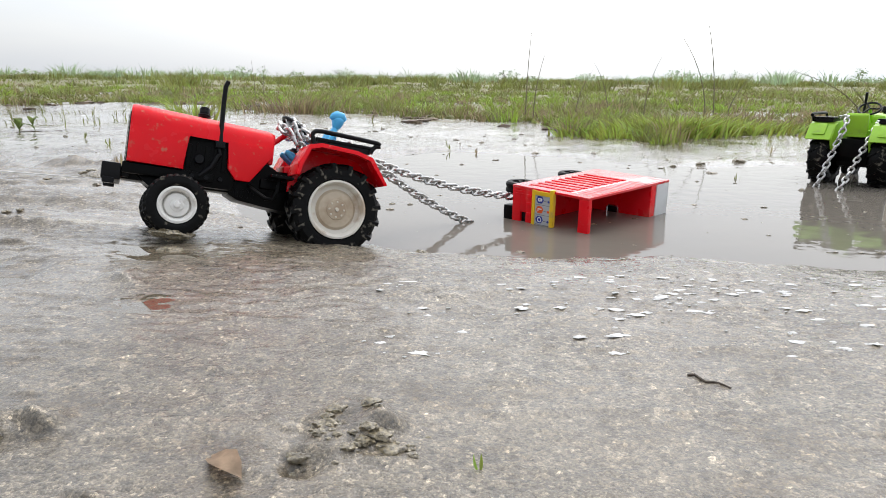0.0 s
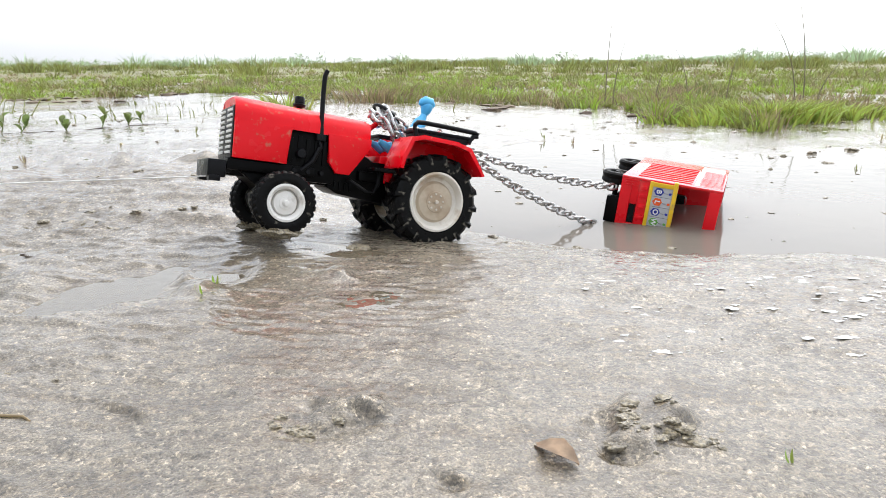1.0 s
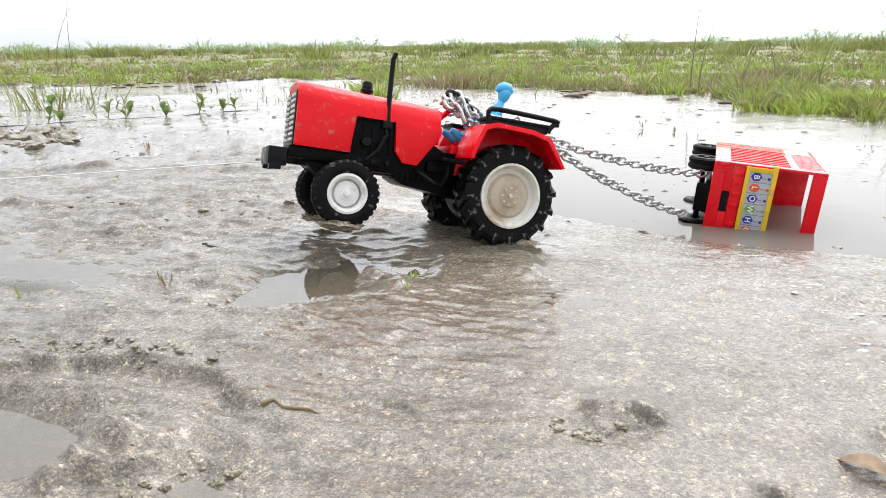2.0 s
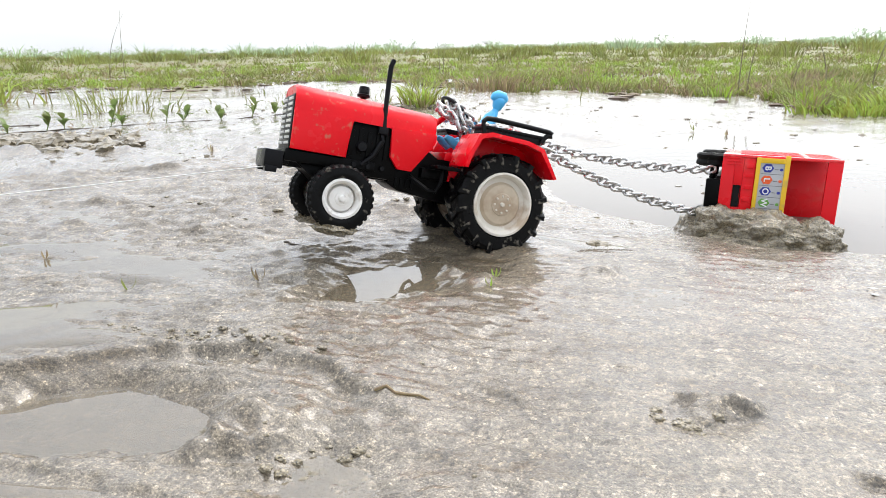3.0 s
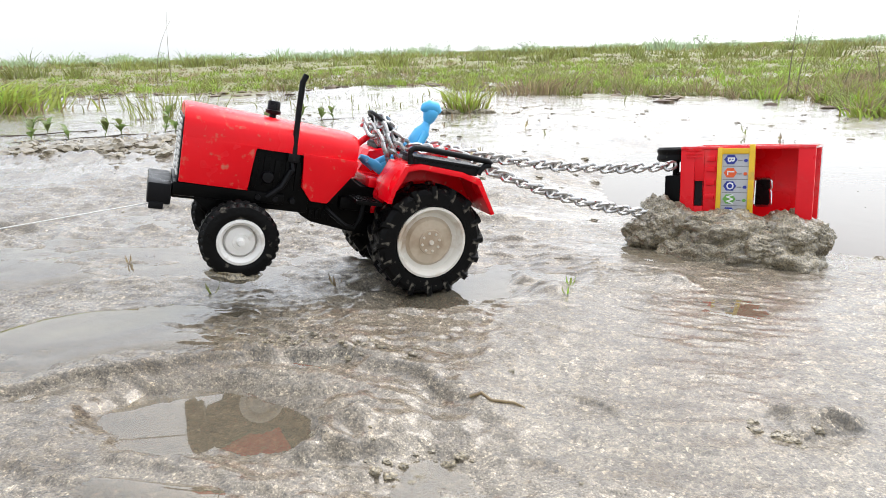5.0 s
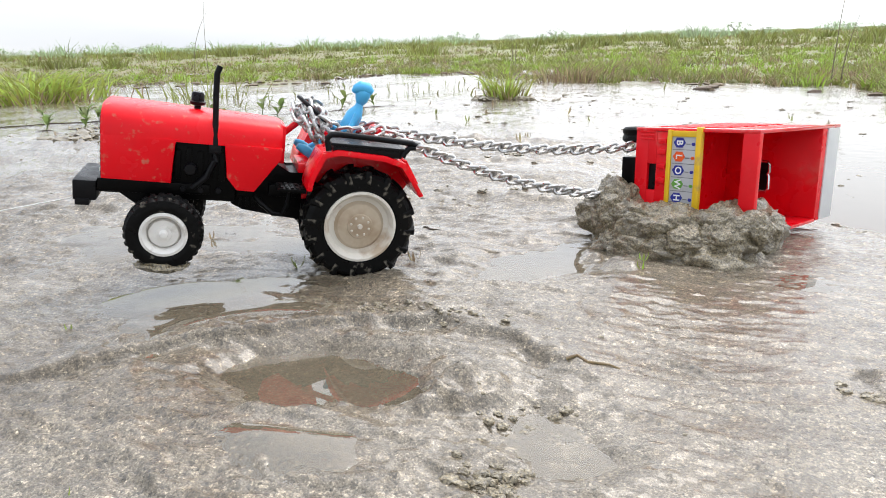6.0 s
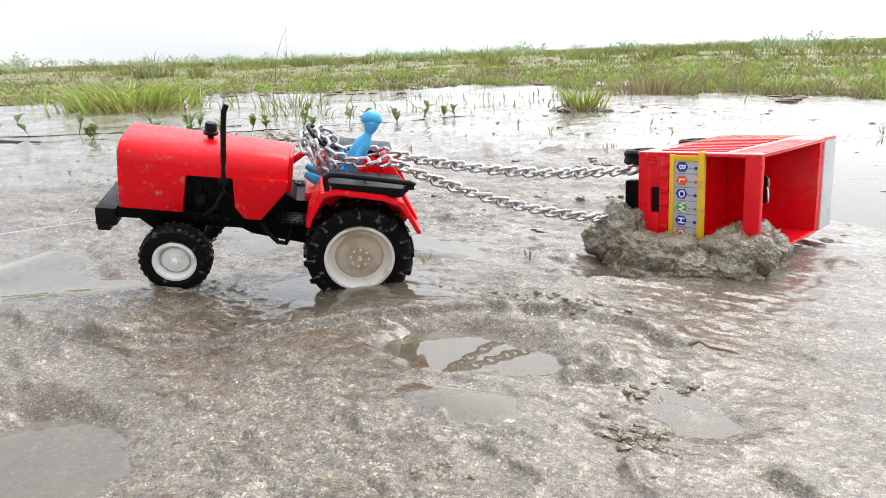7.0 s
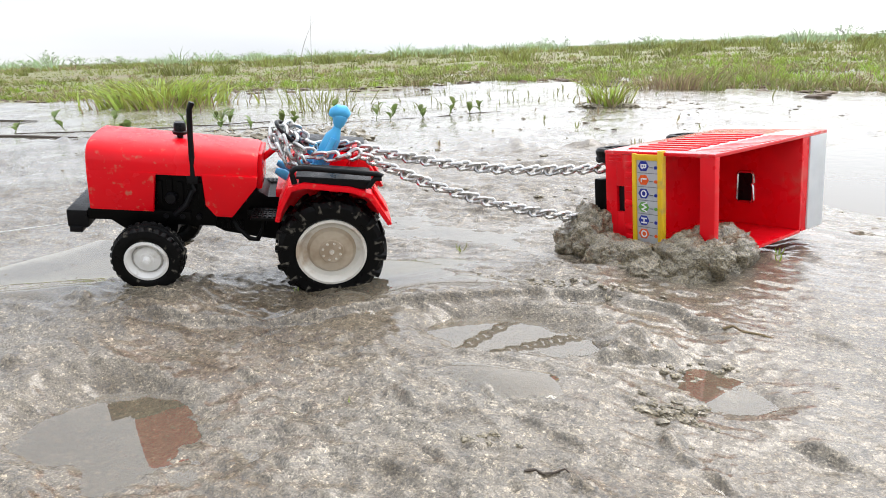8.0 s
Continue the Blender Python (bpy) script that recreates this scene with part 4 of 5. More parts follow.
# ---- the toy truck on its side: x from underside to top, y from tail to cab, z from the lower to the upper flank ----
TA, TB, TH = 70.6, 112.0, 57.4


def hexagon(bm, x, y, z, r):
    v = [bm.verts.new(mm(x + r * 1.15 * math.cos(a), y, z + r * math.sin(a))) for a in [math.pi * k / 3 for k in range(6)]]
    w = [bm.verts.new(u.co + mm(0, -0.25, 0)) for u in v]
    bm.faces.new(v)
    bm.faces.new(w[::-1])
    for i in range(6):
        bm.faces.new((v[i], w[i], w[(i + 1) % 6], v[(i + 1) % 6]))
    return bm


def letter(ch, parent, m, size):
    cu = bpy.data.curves.new("letter", "FONT")
    cu.body, cu.size, cu.extrude, cu.align_x, cu.align_y = ch, size, 0.0001, "CENTER", "CENTER"
    cu.offset = 0.00012
    tmp = new("letter_curve", cu)
    me = bpy.data.meshes.new_from_object(tmp)
    bpy.data.objects.remove(tmp)
    me.materials.append(white_ink)
    ob = new("letter", me)
    ob.parent, ob.matrix_basis = parent, m
    return ob


def build_truck():
    tk = thing("toy_truck", pose(0, 0, 0), "red plastic toy truck lying overturned in wet mud", "toy truck")
    W = 2.0
    bm = bmesh.new()
    slab(bm, (12, 2, 0), (15, 86, TH), 0.4)                       # load floor
    part("load_floor", bm, red_clean, tk, "red load floor")
    part("lower_side_wall", slab(bmesh.new(), (0, 0, 0), (TA, 86, W), 0.4), red_clean, tk, "muddy red side wall")
    part("front_wall", slab(bmesh.new(), (15, 84.5, W), (TA, 86.5, TH - W), 0.4), red_clean, tk, "red front wall")
    # the upper flank with its pressed ribs
    bm = bmesh.new()
    slab(bm, (0, -0.6, TH - W), (TA, TB, TH), 0.5)
    fl = part("side_wall", bm, red_gloss, tk, "ribbed red side wall")
    rib = None
    for k in range(9):
        mtx = pose(0.0295, 0.010 + 0.0088 * k, TH * 0.001)
        if rib is None:
            rib = part("rib", slab(bmesh.new(), (-19, -1.9, -0.2), (19, 1.9, 0.55), 0.2), red_clean, fl, m=mtx)
        else:
            again(rib, fl, mtx)
    part("sticker", slab(bmesh.new(), (50.5, 6, TH - 0.1), (68.0, 106, TH + 0.15), 0), pale, fl, "worn pale sticker")
    mark = None
    for k in range(14):
        mtx = pose(0.0615, 0.010 + 0.0053 * k, TH * 0.001 + 0.00022)
        if mark is None:
            mark = part("sticker_mark", slab(bmesh.new(), (-8, -1.5, -0.05), (8, 1.5, 0.05), 0), red_clean, fl, m=mtx)
        else:
            again(mark, fl, mtx)
    bm = bmesh.new()
    slab(bm, (TA - 8.5, -0.4, W - 0.3), (TA, 3.6, TH - W + 0.3), 0.5)
    part("corner_post", bm, red_clean, tk, "scuffed red corner post")
    # tail with slot, lamps and step
    bm = bmesh.new()
    slab(bm, (0, 0, W), (8.0, 4, TH - W), 0.5)
    slab(bm, (8, 0, W), (13.4, 4, 22), 0.4)
    slab(bm, (8, 0, 37), (13.4, 4, TH - W), 0.4)
    slab(bm, (13.4, 0, W), (20.5, 4, TH - W), 0.5)
    slab(bm, (8, 3.2, 18), (14, 4, 42), 0)
    for z in (50, 44, 36, 28, 14, 8):
        slab(bm, (14.6, -1.2, z - 1.6), (19.6, 0.4, z + 1.6), 0.6)
    for z in (55, 53, 51):
        slab(bm, (3, -0.7, z - 0.5), (12, 0.3, z + 0.5), 0.2)
    part("tail_panel", bm, red_clean, tk, "red tail with a slot and moulded lamps")
    part("slot", slab(bmesh.new(), (8.2, 2.0, 22.2), (13.2, 3.1, 36.8), 0), black, tk, "dark slot")
    # yellow tail board with its row of lettered signs
    bm = bmesh.new()
    slab(bm, (20.8, -2.2, 2.5), (23.4, 1.4, TH - 1.0), 0.4)
    slab(bm, (37.6, -2.2, 2.5), (40.6, 1.4, TH + 0.8), 0.4)
    slab(bm, (23, -1.9, TH - 4.6), (39, 1.4, TH - 1.4), 0.4)
    slab(bm, (23, -1.9, 2.5), (39, 1.4, 5.4), 0.4)
    brd = part("tail_board", bm, yellow, tk, "yellow framed tail board")
    part("sign_plate", slab(bmesh.new(), (23.2, -1.2, 5), (38.8, 0.8, TH - 4.4), 0.1), sticker, brd, "grey sign plate")
    for k, (ch, mt) in enumerate((("B", deep_blue), ("L", orange), ("O", deep_blue), ("W", leaf_sticker), ("H", deep_blue), ("O", orange))):
        z = 49.6 - 7.6 * k
        part("sign_hexagon", hexagon(bmesh.new(), 28.0, -1.2, z, 3.1), mt, brd)
        letter(ch, brd, Matrix.Translation(mm(28.0, -1.5, z)) @ Matrix(((0, 1, 0), (0, 0, -1), (-1, 0, 0))).to_4x4(), 0.0052)
        part("sign_dot", hexagon(bmesh.new(), 36.0, -1.2, z - 0.6, 1.0), mt, brd)
        part("sign_bar", slab(bmesh.new(), (31.8, -1.3, z - 0.9), (34.2, -1.15, z - 0.4), 0), grey_ink, brd)
        part("sign_line", slab(bmesh.new(), (24, -1.3, z + 3.6), (38, -1.15, z + 3.95), 0), grey_ink, brd)
    # window in the front wall; a black sheet gives the hole its shade
    bm = bmesh.new()
    tube(bm, [(32, 84.0, 17.5), (32, 84.0, 33), (33.4, 84, 34.6), (41, 84, 34.6), (42.4, 84, 33), (42.4, 84, 28.5), (41.6, 84, 27), (42.4, 84, 25.5), (42.4, 84, 17.5), (41, 84, 16), (33.4, 84, 16)], 0.9, 6, closed=True)
    win = part("window_frame", bm, chrome, tk, "chrome window frame")
    part("window_dark", slab(bmesh.new(), (32.4, 83.9, 16.4), (42, 84.4, 34.2), 0), black, win, "black sheet for the dark of the window hole")
    # cab
    bm = bmesh.new()
    slab(bm, (4, 88, 0.4), (TA - 0.4, TB - 0.4, W), 0.4)
    slab(bm, (6, TB - 2.6, W), (TA - 2, TB - 0.4, TH - W), 0.6)
    slab(bm, (6, 88, W), (10, TB - 2, TH - W), 0.5)
    slab(bm, (TA - 2.4, 86.5, W), (TA - 0.6, 93, TH - W), 0.3)
    cab = part("cab", bm, red_clean, tk, "red cab shell")
    part("roof_panel", slab(bmesh.new(), (TA - 2.0, 93, 0.6), (TA + 0.2, TB - 0.6, TH - W), 0.5), silver, cab, "scuffed silvery grey roof panel")
    # running gear
    bm = bmesh.new()
    slab(bm, (-3, 6, 18), (0.2, 96, 42), 0.8)
    for y in (16, 84):
        tube(bm, [(-6, y, 3), (-6, y, 57)], 2.0, 10)
        slab(bm, (-8, y - 5, 22), (0, y + 5, 26), 0.6)
        slab(bm, (-8, y - 5, 34), (0, y + 5, 38), 0.6)
    slab(bm, (-9, 0, 20), (0, 8, 40), 1.0)
    part("underframe", bm, black_matte, tk, "black underframe")
    for y in (16, 84):
        for z, s in ((52.5, 1), (7.5, -1)):
            wt = part("wheel", lathe(bmesh.new(), [(4, -4.4), (10.2, -4.4), (11.6, -3.2), (11.6, -1.2), (11.0, -0.4), (11.0, 0.4), (11.6, 1.2), (11.6, 3.2), (10.2, 4.4), (6.6, 4.4), (6.0, 3.0), (0, 2.6)], 32), rubber, tk, "black plastic truck wheel", m=pose(-0.0060, y * 0.001, z * 0.001, 90 * s))
            part("wheel_centre", lathe(bmesh.new(), [(0, 3.6), (2.0, 3.4), (3.0, 2.4)], 12), blue if (y == 84 and s == 1) else black, wt)
    return tk


truck = build_truck()


# ---- mud pushed up in front of the truck ----
def mud_lump(specs, label):
    bm = bmesh.new()
    for i, (x, y, z, r, sq) in enumerate(specs):
        blob(bm, (x, y, z), r, i * 3 + len(specs), 0.26, sq, 5, 1.9)
    ob = part("mud_heap", bm, clod_mud)
    ob.data.set_sharp_from_angle(angle=math.pi)
    return tagged(ob, label, "mud", kind="stuff")


heap_low = mud_lump([(26, -12, -3, 17, (1.6, 1.0, 0.85)), (60, -9, -4, 15, (1.1, 1.0, 0.85)), (2, -8, -3, 15, (1.1, 1.0, 0.95)), (46, -17, -6, 12, (1.5, 0.9, 0.8)), (28, -11, -18, 22, (1.8, 1.2, 0.8)), (58, -8, -18, 18, (1.2, 1.3, 0.9)), (2, -6, -18, 18, (1.1, 1.3, 0.9)), (14, -12, 1, 11, (1.4, 1.0, 0.9))], "low wet mud heap pushed up by the truck")
heap_high = mud_lump([(58, -7, 3, 15, (1.1, 0.95, 0.95)), (36, -15, 0, 14, (1.3, 0.95, 0.85)), (14, -13, 0, 14, (1.2, 0.95, 0.85)), (58, 8, 1, 11, (1.1, 1.0, 1.0)), (47, -22, -3, 10, (1.3, 1.0, 0.9)), (60, 22, -2, 18, (0.95, 1.3, 1.0)), (50, 14, 0, 14, (0.8, 1.0, 1.0))], "lumpy wet mud heap against the truck's tail")
heap_side = mud_lump([(-10, 0, 4, 16, (0.95, 1.0, 1.15)), (-17, -10, 0, 12, (1.0, 1.0, 1.0)), (-4, -12, 2, 11, (1.0, 1.0, 1.0)), (73, -3, 1, 9, (1.0, 1.0, 1.1))], "wet mud heap beside the truck's underside")

# ---- the two towing strands, link by link, and the pulling string ----
strands = []
for label in ("steel towing chain from the tractor to the truck's upper axle", "steel towing chain sagging from the tractor into the mud"):
    c = thing("chain", pose(0, 0, 0), label, "chain", "towing chains")
    strands.append((c, [again(LINK, c, pose(0, 0, 0)) for _ in range(28)]))

bm = tube(bmesh.new(), [(0, 0, 0), (-60, 0, -0.25), (-120, 0, -0.4), (-200, 0, -0.2), (-420, 0, 2)], 0.32, 6)
pull_string = tagged(part("string", bm, string_white), "thin white cotton string tied to the tractor's bumper", "string")

# ---- a second tractor, green, standing in the water's edge ----
tractor_2, _, _ = build_tractor(pose(0.404, 0.708, 0.0046, 0, -2, -136), green, "lime green plastic toy tractor standing in shallow water")
spare = thing("chain", pose(0, 0, 0), "steel chain hanging from the green tractor into the water", "chain", "towing chains")
for pts in ([(388, 716, 46), (381, 692, 45), (369, 688, 12), (357, 685, -18), (352, 684, -30)], [(424, 708, 42), (410, 690, 38), (389, 676, 10), (368, 662, -18), (360, 658, -28)]):
    lay_chain(spare, pts)
bpy.data.objects.remove(LINK)


# ---- meadow, weeds and litter ----
def blades(name, n, place, height, width, mat, label, category, lean=0.5, seed=1, kind="stuff", fan=None):
    """Many bent, tapered blades in one mesh. place: arrays x, y; height and width: arrays."""
    rng = np.random.default_rng(seed)
    x, y = place
    z = ground_z(x, y) - 0.002
    a, b = rng.uniform(0, 2 * np.pi, n) if fan is None else fan, rng.uniform(0, 2 * np.pi, n)
    k = lean * rng.uniform(0.15, 1.0, n) * height
    dx, dy = np.cos(a) * k, np.sin(a) * k
    wx, wy = np.cos(b) * width / 2, np.sin(b) * width / 2
    v = np.empty((n, 5, 3))
    for i, (u, s, side) in enumerate(((0, 1, -1), (0, 1, 1), (0.55, 0.75, -1), (0.55, 0.75, 1), (1.0, 0, 0))):
        v[:, i, 0] = x + dx * u ** 2 + wx * s * side
        v[:, i, 1] = y + dy * u ** 2 + wy * s * side
        v[:, i, 2] = z + height * (u - 0.18 * lean * u * u)
    base = np.arange(n)[:, None] * 5
    tris = np.concatenate([base + np.array([[0, 1, 3]]), base + np.array([[0, 3, 2]]), base + np.array([[2, 3, 4]])]).astype(np.int32)
    me = bpy.data.meshes.new(name)
    me.vertices.add(n * 5)
    me.vertices.foreach_set("co", v.astype(np.float32).ravel())
    me.loops.add(tris.size)
    me.loops.foreach_set("vertex_index", tris.ravel())
    me.polygons.add(len(tris))
    me.polygons.foreach_set("loop_start", np.arange(0, tris.size, 3, dtype=np.int32))
    me.update(calc_edges=True)
    me.materials.append(mat)
    return tagged(new(name, me), label, category, kind=kind)


def scatter(n, r0, r1, seed, thin=0.0, freq=3.0):
    rng = np.random.default_rng(seed)
    az = rng.uniform(-74, 52, n * 3)
    r = np.exp(rng.uniform(np.log(r0), np.log(r1), n * 3))
    x, y = r * np.sin(np.radians(az)) - 0.1, r * np.cos(np.radians(az)) - 0.05
    keep = (r > meadow_front(az) + 0.35 * fbm(x * 2.3, y * 2.3, 5, 3)) & (fbm(x * freq, y * freq, seed, 3) > thin)
    i = np.flatnonzero(keep)[:n]
    return x[i], y[i], r[i], rng


def clumps(name, n, each, r0, r1, seed, thin, h, w, spread, mat, label, lean=1.3):
    """Tufts whose blades fan outwards from many small roots."""
    cx, cy, cr, rng = scatter(n, r0, r1, seed, thin, 2.0)
    k = len(cx)
    size = rng.uniform(0.4, 1.0, k) ** 1.5 * 1.5
    a, u = rng.uniform(0, 2 * np.pi, (k, each)), rng.uniform(0, 1, (k, each)) ** 0.7
    rad = spread * size[:, None] * u
    x, y = cx[:, None] + np.cos(a) * rad, cy[:, None] + np.sin(a) * rad
    hh = h * size[:, None] * rng.uniform(0.5, 1.15, (k, each)) * (1.1 - 0.4 * u)
    ww = w * rng.uniform(0.6, 1.3, (k, each))
    blades(name, k * each, (x.ravel(), y.ravel()), hh.ravel(), ww.ravel(), mat, label, "grass", lean, seed, fan=(a + rng.normal(0, 0.5, a.shape)).ravel())


def build_meadow():
    for name, n, r0, r1, seed, thin, mat, h, w, label in (
            ("grass", 24000, 1.2, 3.4, 3, 0.02, grass_green, 0.014, 0.0026, "short green meadow grass at the silt's edge"),
            ("grass", 22000, 3.0, 9.0, 4, -0.05, grass_green, 0.030, 0.006, "green meadow grass"),
            ("grass", 22000, 8.0, 60.0, 5, -0.35, grass_green, 0.060, 0.030, "far green meadow grass"),
            ("dry_grass", 24000, 1.2, 12.0, 7, -0.02, grass_dry, 0.016, 0.0034, "dry brown grass among the green"),
            ("dry_grass", 9000, 8.0, 50.0, 9, 0.02, grass_dry, 0.065, 0.028, "far dry brown grass")):
        x, y, r, rng = scatter(n, r0, r1, seed, thin)
        k = len(x)
        s = rng.uniform(0.45, 1.35, k) * (0.75 + 0.9 * np.clip(fbm(x * 1.3, y * 1.3, 77, 3) + 0.3, 0, 1))
        blades(name, k, (x, y), h * s * (1 if r1 < 20 else (r / 14) ** 0.45), w * rng.uniform(0.6, 1.3, k) * (1 if r1 < 20 else r / 14), mat, label, "grass", 1.6, seed)
    clumps("grass", 1100, 22, 1.25, 5.0, 51, 0.05, 0.040, 0.0034, 0.022, grass_bright, "bright green grass clumps in the meadow")
    clumps("grass", 1000, 22, 1.25, 6.0, 52, 0.0, 0.044, 0.0034, 0.026, grass_green, "olive green grass clumps in the meadow")
    clumps("dry_grass", 800, 18, 1.25, 6.0, 53, 0.0, 0.046, 0.0028, 0.022, grass_dry, "brown dry grass clumps in the meadow", 1.1)
    clumps("grass", 700, 30, 5.0, 16.0, 54, 0.0, 0.100, 0.010, 0.07, grass_green, "far grass clumps against the horizon", 1.0)
    # these weeds share the leaf colour that has haze mixed in
    clumps("grass", 420, 26, 9.0, 24.0, 55, 0.05, 0.190, 0.018, 0.14, hazed_green, "far green weeds on the horizon, paled for haze", 0.8)
    # broad-leaved weeds low in the grass
    x, y, r, rng = scatter(18000, 1.2, 9.0, 12, -0.02)
    blades("weeds", len(x), (x, y), rng.uniform(0.008, 0.020, len(x)), rng.uniform(0.007, 0.015, len(x)), grass_green, "low broad-leaved weeds in the meadow", "weeds", 1.8, 12)
    # dark soil broken off along the meadow's edge
    rng = random.Random(77)
    bm = bmesh.new()
    for k in range(420):
        az = rng.uniform(-62, 34)
        r = float(meadow_front(az)) + rng.uniform(-0.03, 0.30) + 0.1 * math.sin(az * 1.7)
        x, y = r * math.sin(radians(az)) - 0.1, r * math.cos(radians(az)) - 0.05
        if float(ground_z(x, y)) < POOL + 0.004:
            continue
        blob(bm, (x * 1000, y * 1000, float(ground_z(x, y)) * 1000), rng.uniform(4, 15), k, 0.6, (1.8, 1.0, 0.55), 1, 1.7)
    tagged(part("clods", bm, soil), "dark damp soil broken along the meadow's edge", "soil clods", kind="stuff")


build_meadow()


def tuft(x, y, n, spread, h, w, mat, label, seed, lean=0.8, name="grass_tuft"):
    rng = np.random.default_rng(seed)
    dx, dy = rng.normal(0, spread, n), rng.normal(0, spread * 0.6, n)
    return blades(name, n, (x + dx, y + dy), h * rng.uniform(0.4, 1.1, n), w * rng.uniform(0.6, 1.2, n), mat, label, "grass", lean * 1.5, seed, fan=np.arctan2(dy, dx) + rng.normal(0, 0.7, n))


tuft(0.41, 1.33, 900, 0.060, 0.052, 0.0056, grass_lush, "bright green grass tuft at the water's edge", 31)
tuft(0.29, 1.28, 360, 0.055, 0.030, 0.0050, grass_lush, "bright green grass tuft at the water's edge", 32)
tuft(0.56, 1.36, 420, 0.070, 0.036, 0.0050, grass_lush, "bright green grass tuft at the water's edge", 38)
tuft(-0.53, 1.28, 110, 0.022, 0.085, 0.0042, grass_lush, "green grass tuft on a small mud mound", 33)
tuft(-0.53, 1.28, 60, 0.030, 0.050, 0.0032, grass_dry, "dry grass blades on a small mud mound", 34)
tuft(-0.475, 1.80, 260, 0.060, 0.075, 0.0034, grass_dry, "brown dry grass clump on the flat", 35)
tuft(-0.45, 1.82, 50, 0.05, 0.06, 0.0036, grass_green, "green blades in a dry clump", 39)
tuft(-2.08, 1.45, 460, 0.12, 0.125, 0.0100, grass_lush, "yellow-green grass tussock on the flat", 36, 1.0)
tuft(-2.00, 1.42, 160, 0.13, 0.07, 0.005, grass_dry, "dry blades in a grass tussock", 37, 1.1)
tuft(-1.45, 1.50, 60, 0.08, 0.085, 0.0036, grass_green, "thin green weeds on the flat", 40)
tuft(-1.00, 0.86, 150, 0.13, 0.020, 0.0030, grass_dry, "dry straw lying along the vine", 42, 3.0, "straw")
tuft(-0.85, 1.70, 120, 0.30, 0.030, 0.0036, grass_green, "thin weeds at the meadow's edge", 43)
tuft(-1.25, 1.25, 40, 0.08, 0.06, 0.0034, grass_green, "thin green weeds on the flat", 41)


def reed(x, y, h, bend, az, label, mat=dry_stem):
    bm, z = bmesh.new(), float(ground_z(x, y)) * 1000
    pts = [(x * 1000 + bend * h * u * u * math.cos(az) * 1000, y * 1000 + bend * h * u * u * math.sin(az) * 1000, z - 3 + h * 1000 * (u - 0.25 * bend * u * u)) for u in [k / 8 for k in range(9)]]
    tube(bm, pts, 2.0, 5, taper=lambda u: 1.0 - 0.8 * u)
    tagged(part("reed", bm, mat), label, "reed", "tall stems on the meadow")


for x, y, h, b, a in ((0.155, 1.75, 0.150, 0.05, 0.5), (0.175, 1.75, 0.118, 0.15, 0.2), (0.60, 1.7, 0.150, 0.30, 2.6), (0.62, 1.7, 0.165, 0.12, 2.9), (0.66, 1.72, 0.10, 0.5, 0.1), (0.83, 1.42, 0.11, 0.9, 2.8), (0.90, 1.42, 0.145, 0.3, 0.4),
                      (0.91, 1.42, 0.13, 0.15, 2.2), (0.86, 1.45, 0.08, 0.5, 2.9), (0.50, 1.9, 0.12, 0.25, 0.3), (0.42, 2.0, 0.11, 0.3, 2.6), (-0.82, 2.6, 0.11, 0.12, 2.2), (-0.88, 2.9, 0.10, 0.1, 0.4), (-2.3, 2.6, 0.24, 0.2, 1.9), (-2.38, 2.6, 0.22, 0.3, 0.8), (0.30, 1.85, 0.10, 0.35, 0.4)):
    reed(x, y, h * 1.5, b, a, "tall thin dry grass stem")


def bush(x, y, r, h, n, seed):
    """A far bush: stems and a ragged crown of leaves."""
    rng = np.random.default_rng(seed)
    z0 = float(ground_z(x, y))
    t = thing("bush", pose(x, y, z0), "distant green bush on the horizon", "bush", "bushes on the horizon")
    bm = bmesh.new()
    for k in range(5):
        a = rng.uniform(0, 6.28)
        tube(bm, [(0, 0, -50), (300 * r * math.cos(a), 300 * r * math.sin(a), 450 * h), (700 * r * math.cos(a), 700 * r * math.sin(a), 850 * h)], 18 * r, 5, taper=lambda u: 1 - 0.7 * u)
    part("stems", bm, twig_bark, t)
    v, f = [], []
    for k in range(n):
        a, u, q = rng.uniform(0, 6.28), rng.uniform(0, 1) ** 0.5, rng.uniform(0.05, 1)
        lump = 0.7 + 0.8 * math.sin(a * 3 + seed) * math.sin(q * 5 + seed)
        c = np.array([r * u * lump * math.cos(a), r * u * lump * math.sin(a), h * q * (1.15 - 0.45 * u * u)])
        s = rng.normal(0, 1, (3, 3)) * 0.10 * max(0.4 * r, 0.5 * h)
        i = len(v)
        v += [tuple(c + s[0]), tuple(c + s[1]), tuple(c + s[2])]
        f.append((i, i + 1, i + 2))
    me = bpy.data.meshes.new("crown")
    me.from_pydata(v, [], f)
    # crown colour is paled for haze
    me.materials.append(hazed_green)
    c = new("crown", me)
    c.parent = t


rng_b = np.random.default_rng(8)
for k in range(84):
    az, d = rng_b.uniform(-60, 34), rng_b.uniform(12, 26)
    tall = rng_b.random() ** 3
    bush(d * math.sin(radians(az)), d * math.cos(radians(az)), rng_b.uniform(0.14, 0.46) * d / 16, (0.10 + 0.20 * tall) * d / 16, 260, 20 + k)


